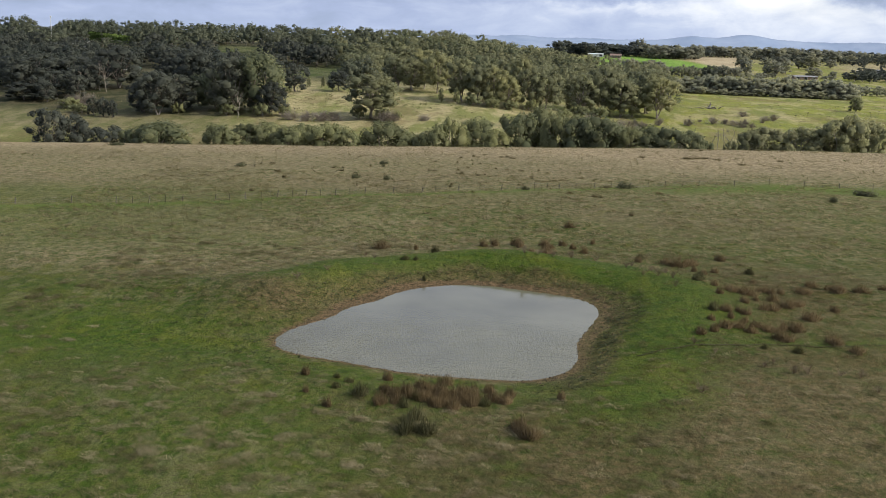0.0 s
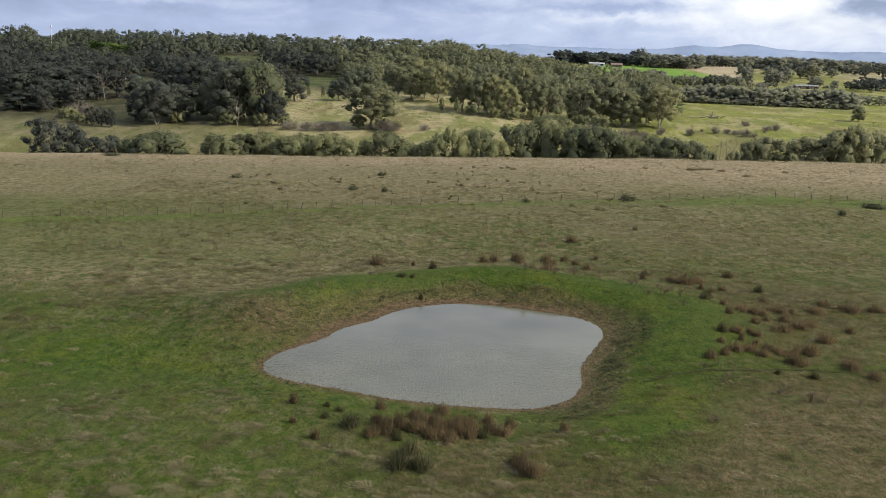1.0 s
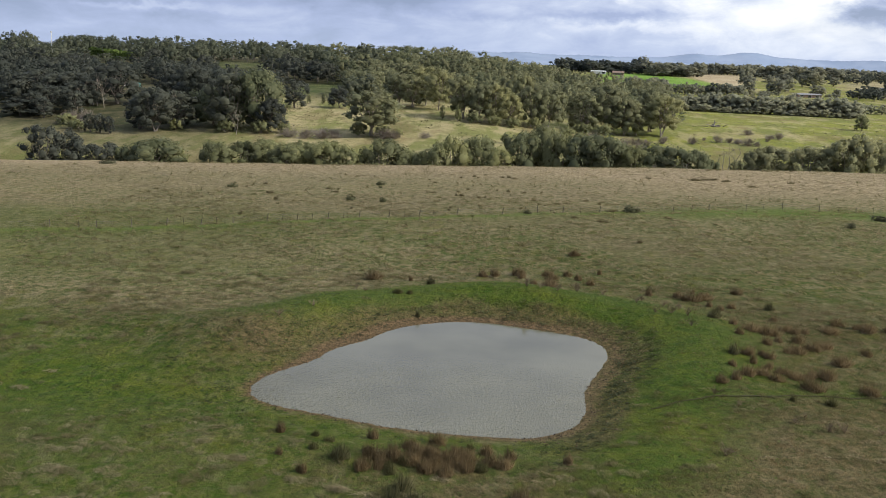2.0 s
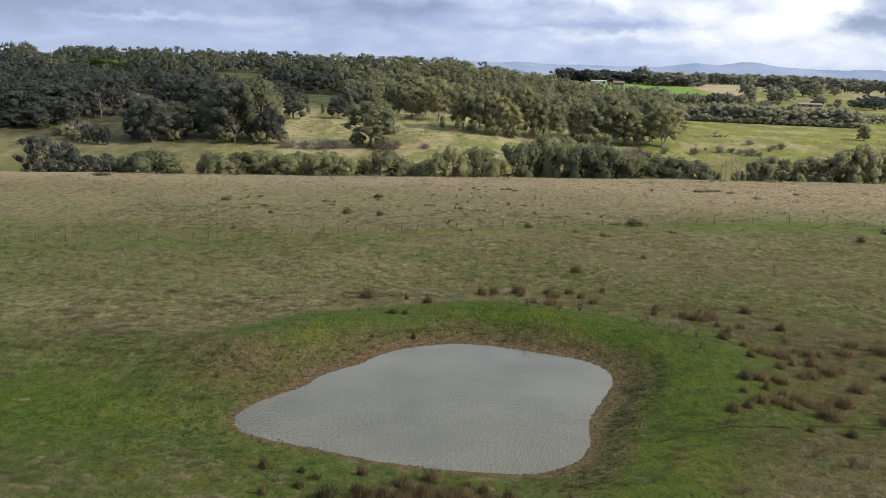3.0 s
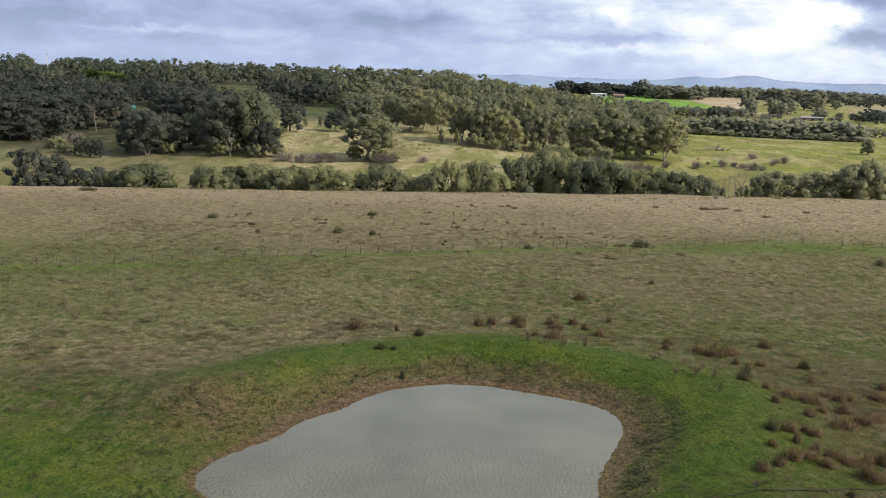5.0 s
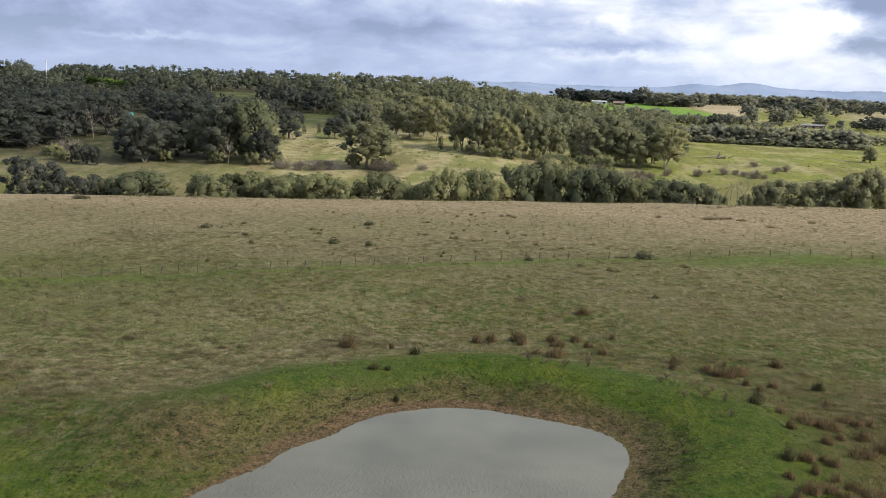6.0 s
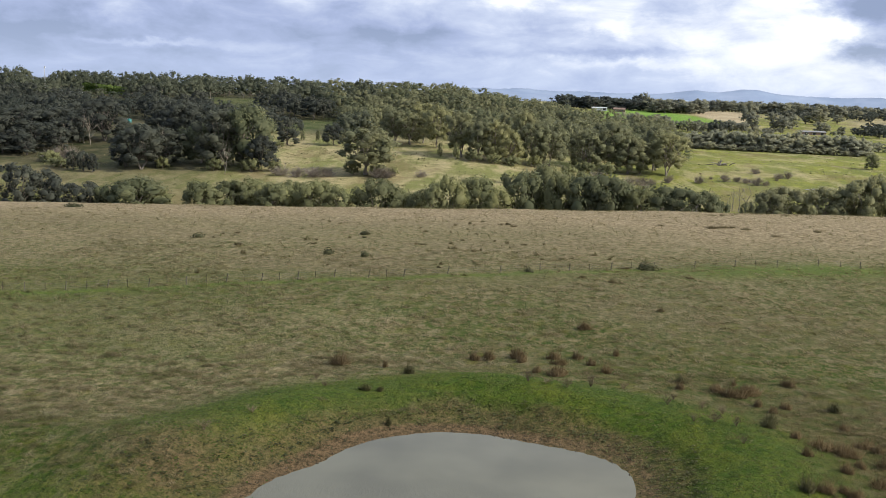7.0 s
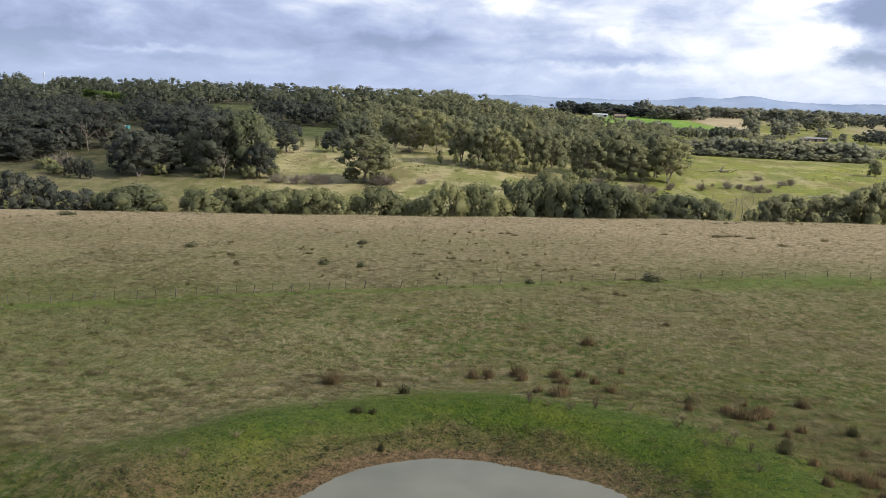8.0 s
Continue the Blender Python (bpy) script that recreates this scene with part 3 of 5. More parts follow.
tagged(new("track", me), "narrow dark cattle track worn through grass", "track", kind="structure")

# far ranges on the skyline, their air haze painted into the base colour
hx = np.linspace(-2600, 3200, 300)
for base, lift, wave in ((4350, 24, 0), (4640, 46, 1)):
    crest = lift + 4 * np.sin(hx * 0.0042 + wave) + 2 * np.sin(hx * 0.011 + 2 * wave) + 1.2 * np.sin(hx * 0.03 + wave) + 0.9 * np.sin(hx * 0.071 + 3 * np.sin(hx * 0.013)) + 0.7 * np.sin(hx * 0.16 + 2 * wave)
    if wave:
        crest = crest + 14 * S(hx, 900, 1250) + 31 * np.exp(-((hx - 1045) / 185) ** 2) + 22 * np.exp(-((hx - 800) / 120) ** 2) + 2.5 * np.sin(hx * 0.024)
    crest = crest * S(hx, -900, -100)
    rows = [np.stack([hx, np.full(300, base + d), z], -1) for d, z in ((-220, np.full(300, -5.0)), (-90, crest * 0.6), (0, crest), (60, np.full(300, -5.0)))]
    f = [(r * 300 + k, r * 300 + k + 1, r * 300 + 301 + k, r * 300 + 300 + k) for r in range(3) for k in range(299)]
    tagged(new("backdrop", mesh_of("backdrop", np.vstack(rows), f, HILL, True)), "ranges along the horizon with blue haze painted into their colour", "hills", kind="structure")

# ---- plants ----
def leaves(centres, normals, size, jitter=0.5, rng=RNG):
    """Quads of leaf clumps at the centres, turned roughly along the normals."""
    n = len(centres)
    d = normals + rng.normal(0, jitter, (n, 3))
    d /= np.linalg.norm(d, axis=1, keepdims=True)
    t = np.cross(d, rng.normal(0, 1, (n, 3)))
    t /= np.linalg.norm(t, axis=1, keepdims=True) + 1e-9
    b = np.cross(d, t)
    s = size * rng.uniform(0.6, 1.35, (n, 1))
    k = rng.uniform(0.45, 0.9, (n, 1))
    v = np.stack([centres - t * s - b * s * k * 0.5, centres + t * s * 0.3 - b * s * k, centres + t * s + b * s * k * 0.4, centres - t * s * 0.2 + b * s * k], 1)
    return v.reshape(-1, 3), np.arange(4 * n).reshape(n, 4)


def tube(points, radii, sides=5):
    points = [Vector(p) for p in points]
    v, f = [], []
    for k, (p, r) in enumerate(zip(points, radii)):
        d = (points[min(k + 1, len(points) - 1)] - points[max(k - 1, 0)]).normalized()
        a = d.orthogonal().normalized()
        b = d.cross(a)
        v += [p + (a * math.cos(2 * math.pi * s / sides) + b * math.sin(2 * math.pi * s / sides)) * r for s in range(sides)]
    for k in range(len(points) - 1):
        f += [(k * sides + s, k * sides + (s + 1) % sides, (k + 1) * sides + (s + 1) % sides, (k + 1) * sides + s) for s in range(sides)]
    return np.array([tuple(p) for p in v]), np.array(f)


def joined(pieces):
    vs, fs, n = [], [], 0
    for v, f in pieces:
        vs.append(v)
        fs.append(f + n)
        n += len(v)
    return np.vstack(vs), np.vstack(fs)


def ball(n):
    """Unit sphere of quads, from a cube with n by n faces a side."""
    v, f = [], []
    lin = np.tan(np.linspace(-math.pi / 4, math.pi / 4, n + 1))
    for axis in range(3):
        for side in (-1, 1):
            base = len(v)
            for p in lin:
                for q in lin:
                    c = [0.0, 0.0, 0.0]
                    c[axis], c[(axis + 1) % 3], c[(axis + 2) % 3] = side, p, q
                    v.append(c)
            for i in range(n):
                for j in range(n):
                    k = (base + i * (n + 1) + j, base + (i + 1) * (n + 1) + j, base + (i + 1) * (n + 1) + j + 1, base + i * (n + 1) + j + 1)
                    f.append(k if side > 0 else k[::-1])
    v = np.array(v)
    return v / np.linalg.norm(v, axis=1, keepdims=True), np.array(f)


def crown_shape(rng, bottom, clumps, lobes, each, size, wide=8.0, tall=20.0, cone=0.0, lump=(0.20, 0.33), core=2, drift=0.45):
    """A crown 16 m wide: boughs of foliage round a dome, each a dense heart with smaller sprays of leaf clumps on it."""
    vs, fs, ns, ts, hubs, n = [], [], [], [], [], 0
    mid, half = (tall + bottom) / 2, (tall - bottom) / 2
    heart_v, heart_f = ball(core)

    def add(v, f, normal, tone):
        nonlocal n
        vs.append(v)
        fs.append(f + n)
        ns.append(normal)
        ts.append(np.full(len(v), tone) if np.isscalar(tone) else tone)
        n += len(v)

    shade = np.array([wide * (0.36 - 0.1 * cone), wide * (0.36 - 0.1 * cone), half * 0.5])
    # central heart at a low tone, crown shade painted in
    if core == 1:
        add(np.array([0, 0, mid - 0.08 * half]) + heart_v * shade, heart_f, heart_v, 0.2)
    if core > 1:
        # inner leaves that close the crown, toned darker: inner shade put into colour
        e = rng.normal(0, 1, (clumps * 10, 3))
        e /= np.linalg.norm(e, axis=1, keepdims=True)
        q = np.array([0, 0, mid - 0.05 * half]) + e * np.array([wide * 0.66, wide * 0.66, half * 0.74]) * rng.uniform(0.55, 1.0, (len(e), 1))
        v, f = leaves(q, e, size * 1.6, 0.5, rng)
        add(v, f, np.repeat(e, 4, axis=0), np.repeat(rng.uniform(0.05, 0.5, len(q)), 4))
    for k in range(clumps):
        a, h = 2.4 * k + rng.uniform(-0.6, 0.6), 1 - 1.95 * (k + rng.uniform(0.1, 0.9)) / clumps
        girth = math.sqrt(max(0.0, 1 - h * h)) if h > 0 else 1 + 0.2 * h
        r = rng.uniform(*lump) * wide * (1 - 0.3 * cone)
        out = rng.uniform(0.56, 0.90 if h < 0.6 else 0.70)
        reach = girth * (1 - cone * (h + 1) / 2) * out * wide
        hub = np.array([math.cos(a) * reach, math.sin(a) * reach, mid + (h * half * out + 0.12 * half if h > 0 else h * (half - 0.75 * r))])
        squash = np.array([1, 1, rng.uniform(0.75, 1.0)])
        hubs.append(hub)
        whole = hub - np.array([0, 0, mid * 0.7])
        whole /= np.linalg.norm(whole) + 1e-9
        bough = rng.uniform(0, 1)
        rough = 1 + 0.12 * np.sin(heart_v[:, :1] * 4 + 9 * bough) + 0.1 * np.sin(heart_v[:, 1:2] * 5 + 7 * bough)
        toward = heart_v + 0.9 * whole + np.array([0, 0, 0.5])
        toward /= np.linalg.norm(toward, axis=1, keepdims=True)
        # bough hearts toned below their sprays, so colour deepens the recesses
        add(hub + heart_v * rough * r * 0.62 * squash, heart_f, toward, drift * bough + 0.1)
        for j in range(lobes):
            d = rng.normal(0, 1, 3) + 0.5 * whole + np.array([0, 0, 0.35])
            d /= np.linalg.norm(d)
            c, rl = hub + d * r * 0.62 * squash, r * rng.uniform(0.4, 0.66)
            e = rng.normal(0, 1, (each, 3)) + 0.55 * d
            e /= np.linalg.norm(e, axis=1, keepdims=True)
            q = c + e * rl * rng.uniform(0.6, 1.24, (each, 1)) * np.array([1, 1, 0.85])
            q = q[q[:, 2] > 0.15 + bottom * 0.4]
            if not len(q):
                continue
            e = e[:len(q)]
            face = 0.6 * e + 0.6 * d + 0.45 * whole + np.array([0.06, -0.08, 0.5])
            face /= np.linalg.norm(face, axis=1, keepdims=True)
            v, f = leaves(q, 0.5 * e + 0.5 * face, size, 0.4, rng)
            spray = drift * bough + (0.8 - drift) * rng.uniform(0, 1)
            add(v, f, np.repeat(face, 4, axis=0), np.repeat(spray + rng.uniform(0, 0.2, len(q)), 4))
    return (np.vstack(vs), np.vstack(fs), np.vstack(ns), np.concatenate(ts)), hubs


TALL = {}


def tree_kind(name, label, seed, bottom, clumps, lobes, each, leaf_mat, bark=BARK, size=0.3, trunk=0.42, cone=0.0, stems=1, category="tree", tall=20.0, core=2, lump=(0.20, 0.33)):
    """A tree 16 m wide: trunk with limbs, and a crown of leaf clumps."""
    rng = np.random.default_rng(seed)
    (v, f, nv, tone), hubs = crown_shape(rng, bottom, clumps, lobes, each, size, tall=tall, cone=cone, core=core, lump=lump)
    root = tagged(new(name), label, category)
    TALL[root.name] = tall
    wood = []
    for s in range(stems):
        lean = rng.uniform(-1.4, 1.4, 2) * (1 if stems > 1 else 0.5)
        foot = rng.uniform(-0.5, 0.5, 2) * (stems - 1)
        fork = (foot[0] + lean[0], foot[1] + lean[1], max(0.17 * tall, bottom * 0.8))
        wood.append(tube([(foot[0], foot[1], -0.6), ((foot[0] + fork[0]) / 2 + 0.2, (foot[1] + fork[1]) / 2, fork[2] * 0.5), fork], [trunk * 1.3, trunk, trunk * 0.8]))
        for hub in hubs[s::stems][:9]:
            m = [(fork[i] + hub[i]) / 2 + rng.uniform(-0.7, 0.7) for i in range(3)]
            wood.append(tube([fork, m, hub], [trunk * 0.6, trunk * 0.4, trunk * 0.12], 4))
    part("trunk", mesh_of("trunk", *joined(wood), bark, True), root, "pale bare trunk and limbs" if bark == BARK else "dark rough trunk and limbs")
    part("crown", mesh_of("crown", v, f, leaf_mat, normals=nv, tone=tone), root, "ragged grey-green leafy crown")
    return root


def set_tree(kind, x, y, height, width, turn, used=set()):
    m = pose(x, y, float(land(x, y)), 0, 0, turn) @ Matrix.Diagonal((width / 16, width / 16, height / TALL[kind.name], 1))
    if kind.name in used:
        return copy_thing(kind, m @ Matrix.Diagonal([1 / v for v in kind.scale] + [1]))
    used.add(kind.name)
    kind.matrix_basis = m
    return kind


CREEK_LABEL = "dense bushy grey-green eucalypt lining the creek"
SLOPE_LABEL = "tall spreading gum tree standing on the grassy slope"
creek_kinds = [tagged(tree_kind("creek_tree", CREEK_LABEL, 20 + k, 0.2, 22 + 3 * k, 6, 20, CREEK, stems=3, size=0.33, trunk=0.25, tall=16.0, lump=(0.24, 0.37)), group="creek trees") for k in range(5)]
dense_kinds = [tagged(tree_kind("creek_tree", "heavy dark-green tree with a dense crown in the creek valley", 26 + k, 0.2, 24 + 3 * k, 6, 20, DENSE, stems=2, size=0.33, trunk=0.25, tall=15.0, lump=(0.26, 0.40)), group="creek trees") for k in range(3)]
sun_tinted_kinds = [tagged(tree_kind("silver_gum", "open domed olive gum by the creek with sunlight tinted into its leaves", 32 + k, (1.2, 0.4, 0.6)[k], 24 + 3 * k, 6, 19, SUN_TINTED, stems=2, size=0.33, trunk=0.25, tall=15.0, lump=(0.22, 0.34)), group="silver gums") for k in range(3)]
slope_kinds = [tagged(tree_kind("gum_tree", SLOPE_LABEL, 40 + k, (0.8, 2.4, 0.3, 3.2, 1.4)[k], 26 + 3 * k, 6, 19, GUM, stems=(2, 1, 3, 2, 1)[k], size=0.33, trunk=0.32), group="gum trees on the slope") for k in range(5)]
west_kinds = [tagged(tree_kind("blackwood_tree", "broad western tree with cloud shade tinted into its leaves", 50 + k, (0.3, 0.8, 1.6, 1.0)[k], 26 + 3 * k, 6, 19, SHADE_TINTED, DARK_BARK, stems=(2, 3, 2, 1)[k], size=0.33, trunk=0.32), group="dark trees on the slope") for k in range(4)]
row_kinds = [tagged(tree_kind("shelter_tree", "grey-green shelter row tree with distance haze tinted into its leaves", 60 + k, 0.1, 14, 3, 7, HAZE_TINTED, DARK_BARK, stems=2, size=0.66, lump=(0.27, 0.40)), group="shelter row trees") for k in range(4)]
ridge_kinds = [tagged(tree_kind("ridge_gum", "rounded olive-grey gum among far farm paddocks", 64 + k, 0.4, 14, 3, 7, RIDGE, DARK_BARK, stems=2, size=0.66, lump=(0.27, 0.40)), group="far paddock gums") for k in range(4)]
pine_kinds = [tagged(tree_kind("pine_tree", "dark dense pine on the far ridge", 70 + k, 0.3, 12, 3, 6, PINE, DARK_BARK, size=0.66, cone=0.05, lump=(0.28, 0.42)), group="ridge pines") for k in range(3)]
scrub_kinds = [tagged(tree_kind("scrub_bush", "low dark scrub under gum trees", 90 + k, 0.2, 16, 4, 10, CREEK, size=0.5, stems=3, trunk=0.15, tall=10.0, category="bush"), group="scrub under the gums") for k in range(2)]
small_kinds = [tagged(tree_kind("young_tree", "slim young dark-green tree in open grass", 80 + k, 0.6, 16, 4, 10, CREEK, size=0.6, cone=0.25), group="young trees") for k in range(2)]

CREEK_WEST = [(-209, 430, 23.1, 18.5), (-202, 440, 21.3, 18.7), (-193, 445, 15.6, 14.7), (-187, 452, 16.0, 13.5), (-177, 448, 15.0, 11.9), (-163, 446, 18.8, 28.7),
              (-155, 455, 13.1, 13.2), (-132, 444, 18.9, 19.0), (-120, 452, 19.1, 19.2), (-114, 458, 19.1, 16.8), (-101, 446, 18.8, 18.7), (-96, 455, 19.3, 16.5),
              (-82, 448, 20.4, 21.1), (-71, 444, 16.8, 13.4), (-56, 452, 21.6, 23.5), (-48, 460, 15.9, 13.8), (-38, 450, 16.5, 12.3), (-31, 446, 18.5, 14.5)]
CREEK_EAST = [(-24, 452, 23.7, 18.4), (-11, 458, 23.8, 19.9), (-3, 446, 16.9, 14.5), (9, 455, 26.1, 19.8), (18, 470, 26.9, 19.2), (26, 456, 25.8, 18.6),
              (36, 450, 23.1, 20.8), (45, 452, 24.1, 22.2), (54, 462, 22.3, 16.4), (60, 450, 17.1, 16.0), (70, 455, 19.6, 21.3), (78, 452, 17.6, 19.9),
              (89, 458, 17.5, 15.2), (95, 462, 15.2, 10.8), (113, 480, 11.4, 8.6), (123, 482, 16.4, 16.9), (132, 488, 17.0, 19.9), (140, 478, 11.6, 7.6),
              (149, 486, 17.6, 23.7), (158, 490, 14.4, 14.7), (163, 484, 22.5, 22.4), (172, 486, 24.5, 21.3), (183, 490, 21.0, 20.0)]
SLOPE_WEST = [(-160, 560, 33.9, 32.3), (-147, 566, 35.2, 33.7), (-175, 572, 21.8, 24.9), (-135, 556, 20.0, 19.0), (-200, 545, 25.9, 25.8), (-211, 552, 19.5, 19.7),
              (-192, 560, 22.0, 26.3), (-142, 650, 19.7, 20.4), (-114, 660, 14.4, 16.8), (-260, 640, 29.0, 31.0), (-290, 640, 20.7, 32.6),
              (-308, 630, 22.8, 33.5), (-285, 600, 17.0, 22.4), (-297, 580, 11.1, 25.5), (-273, 630, 19.2, 23.0), (-212, 650, 28.0, 26.8), (-292, 586, 15.0, 17.0), (-281, 577, 13.0, 15.0), (-270, 594, 16.0, 16.0)]
SLOPE_EAST = [(-66, 680, 22.7, 22.9), (-77, 690, 23.0, 23.3), (-47, 670, 28.8, 22.5), (-59, 700, 29.0, 23.6), (-28, 635, 28.6, 23.0), (-17, 630, 25.4, 21.0),
              (-7, 632, 26.4, 21.1), (2, 630, 21.7, 17.5), (16, 640, 27.9, 21.4), (27, 645, 28.1, 23.3), (11, 670, 31.7, 20.5), (52, 655, 27.4, 25.6),
              (67, 665, 33.9, 31.5), (78, 660, 25.9, 24.1), (87, 662, 22.5, 22.3), (103, 660, 28.0, 27.9), (98, 680, 30.6, 21.1), (48, 690, 14.5, 7.7), (-77, 560, 27.0, 34.0)]
# western rows get the darker leaves, so colour carries their cloud shade
for rows, kinds in ((CREEK_WEST[:4], west_kinds), (CREEK_WEST[4:6], dense_kinds), (CREEK_WEST[6:], creek_kinds), (CREEK_EAST[:3], creek_kinds), (CREEK_EAST[3:14], dense_kinds), (CREEK_EAST[14:], sun_tinted_kinds), (SLOPE_WEST[1:3], dense_kinds), (SLOPE_WEST[:1] + SLOPE_WEST[3:], west_kinds), (SLOPE_EAST, slope_kinds)):
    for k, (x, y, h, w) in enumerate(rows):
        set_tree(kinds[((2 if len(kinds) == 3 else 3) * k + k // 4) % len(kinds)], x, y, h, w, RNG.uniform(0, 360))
for x, y, h, w in ((-227, 534, 11.5, 7.5), (-221, 532, 10.5, 6.5), (-234, 537, 11.0, 8.0), (-139, 680, 8.0, 4.0), (-129, 682, 8.0, 4.0), (-41, 625, 10, 4.5), (-31, 622, 11, 5.5), (38, 690, 11, 5), (0, 560, 6, 6)):
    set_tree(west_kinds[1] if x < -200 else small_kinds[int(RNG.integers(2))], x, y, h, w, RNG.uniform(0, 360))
for x, y, h, w in ((-84, 556, 8, 10), (-70, 556, 7, 11), (-62, 560, 5, 8), (-20, 622, 7, 12), (-8, 622, 6, 11), (4, 624, 6, 10), (18, 634, 7, 10), (50, 640, 7, 13), (64, 642, 8, 12), (38, 610, 7, 10), (45, 600, 6, 9), (-160, 550, 7, 11), (-140, 552, 7, 12), (-128, 556, 6, 9),
                   (-245, 545, 5, 14), (-258, 560, 6, 13), (-190, 552, 6, 9), (-146, 640, 4, 8)):
    set_tree(scrub_kinds[int(RNG.integers(2))], x, y, h, w, RNG.uniform(0, 360))
set_tree(creek_kinds[2], 262, 742, 11.5, 10.5, 30)
# shelter rows between the far paddocks
FAR = np.random.default_rng(77)


def far_tree(kinds, x, y, h, w):
    set_tree(kinds[int(FAR.integers(len(kinds)))], x, y, h, w, FAR.uniform(0, 360))


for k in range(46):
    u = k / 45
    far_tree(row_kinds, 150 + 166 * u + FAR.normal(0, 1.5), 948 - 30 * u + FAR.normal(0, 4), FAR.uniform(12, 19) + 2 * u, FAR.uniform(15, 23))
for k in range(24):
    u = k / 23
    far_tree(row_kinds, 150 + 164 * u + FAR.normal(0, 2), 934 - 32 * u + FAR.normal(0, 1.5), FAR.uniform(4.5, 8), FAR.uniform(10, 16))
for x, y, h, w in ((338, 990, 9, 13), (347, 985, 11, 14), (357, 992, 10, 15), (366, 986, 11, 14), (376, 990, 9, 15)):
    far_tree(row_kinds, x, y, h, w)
# below the green paddock: tall gums by the wood, then a lower line
for k in range(9):
    far_tree(ridge_kinds, 138 + 7 * k, 1205 + FAR.uniform(0, 55), FAR.uniform(19, 24) - 0.8 * max(0, k - 6), FAR.uniform(18, 25))
for k in range(15):
    u = k / 14
    low = 0.62 if 0.45 < u < 0.72 else 1.0
    far_tree(ridge_kinds, 198 + 104 * u, 1240 + 66 * u + FAR.normal(0, 5), low * FAR.uniform(12.5, 17), FAR.uniform(12, 18))
for x, y, h, w in ((276, 1150, 14, 19), (288, 1140, 12, 17), (326, 1286, 7, 13), (335, 1290, 6, 13), (345, 1296, 7, 12),
                   (318, 1330, 25, 23), (352, 1500, 30, 30), (366, 1365, 21, 27), (357, 1372, 15, 16), (395, 1420, 19, 21), (382, 1415, 14, 15), (405, 1330, 16, 21), (414, 1338, 12, 15), (472, 1560, 26, 34), (455, 1566, 20, 22),
                   (430, 1580, 19, 27), (410, 1590, 17, 22), (428, 1315, 11, 13), (421, 1300, 6, 14), (411, 1296, 5, 12), (612, 1800, 18, 26), (520, 1620, 15, 20)):
    far_tree(ridge_kinds, x, y, h, w)
for k in range(11):
    far_tree(pine_kinds, 440 + 7.5 * k, 1306 + FAR.normal(0, 3), FAR.uniform(8.5, 11.5), FAR.uniform(10, 14))
# the ridge: dark pines first, then gums standing round a stubble field, lower and farther to the east
for k in range(112):
    u = 0.047 + 0.335 * k / 111
    y = 1900 if u < 0.14 else 1850 if u < 0.187 else 2150 if u < 0.245 else 2010
    y += FAR.normal(0, 22)
    pines = u < 0.13 or (u < 0.165 and k % 3 == 0) or (u > 0.22 and k % 4 == 0)
    h = FAR.uniform(20, 28) - 22 * max(0, u - 0.22) + (9 if 0.124 < u < 0.134 else 0)
    far_tree(pine_kinds if pines else ridge_kinds, u * y, y, h, FAR.uniform(26, 40))
for k in range(52):
    u = 0.05 + 0.33 * k / 51
    if 0.187 < u < 0.232:
        continue
    y = 1878 if u < 0.14 else 1832 if u < 0.187 else 1985
    far_tree(pine_kinds if u < 0.14 else ridge_kinds, u * y + FAR.normal(0, 4), y + FAR.normal(0, 8), FAR.uniform(8, 14), FAR.uniform(20, 32))


# woodland on the rise, too many trees to count
def wooded(x, y):
    u = x / y
    if u < -0.45 and 600 < y < 700:
        return True
    if y < 640 or y > 1330 or (y < 720 and u > -0.26):
        return False
    if -0.235 < u < -0.165 and y < 890:
        return False
    if (abs(x + 283) < 26 and abs(y - 1000) < 45) or (abs(x + 431) < 30 and abs(y - 1034) < 14):
        return False
    if -0.13 < u < -0.04 and y < 760:
        return False
    if u < -0.33 and y < 690 + 40 * math.sin(x * 0.03):
        return False
    if -0.425 < u < -0.36 and y < 815:
        return False
    if u > 0.03:
        return y < 1380 and u < 0.168 - 0.00004 * (y - 700) and y > 700
    return True


def sight_cap(x, y):
    """Greatest tree height that keeps mast, hilltop houses and green clearing in camera view."""
    u = x / y
    if 900 < y and abs(u + 0.480) < 0.013:
        return 14.0
    if 870 < y < 1035 and -0.48 < u < -0.39:
        return 15.0 if u < -0.437 else 8.5
    return max(4.0, 15 - 0.05 * (y - 780)) if 780 < y < 985 and -0.292 < u < -0.255 else 40.0


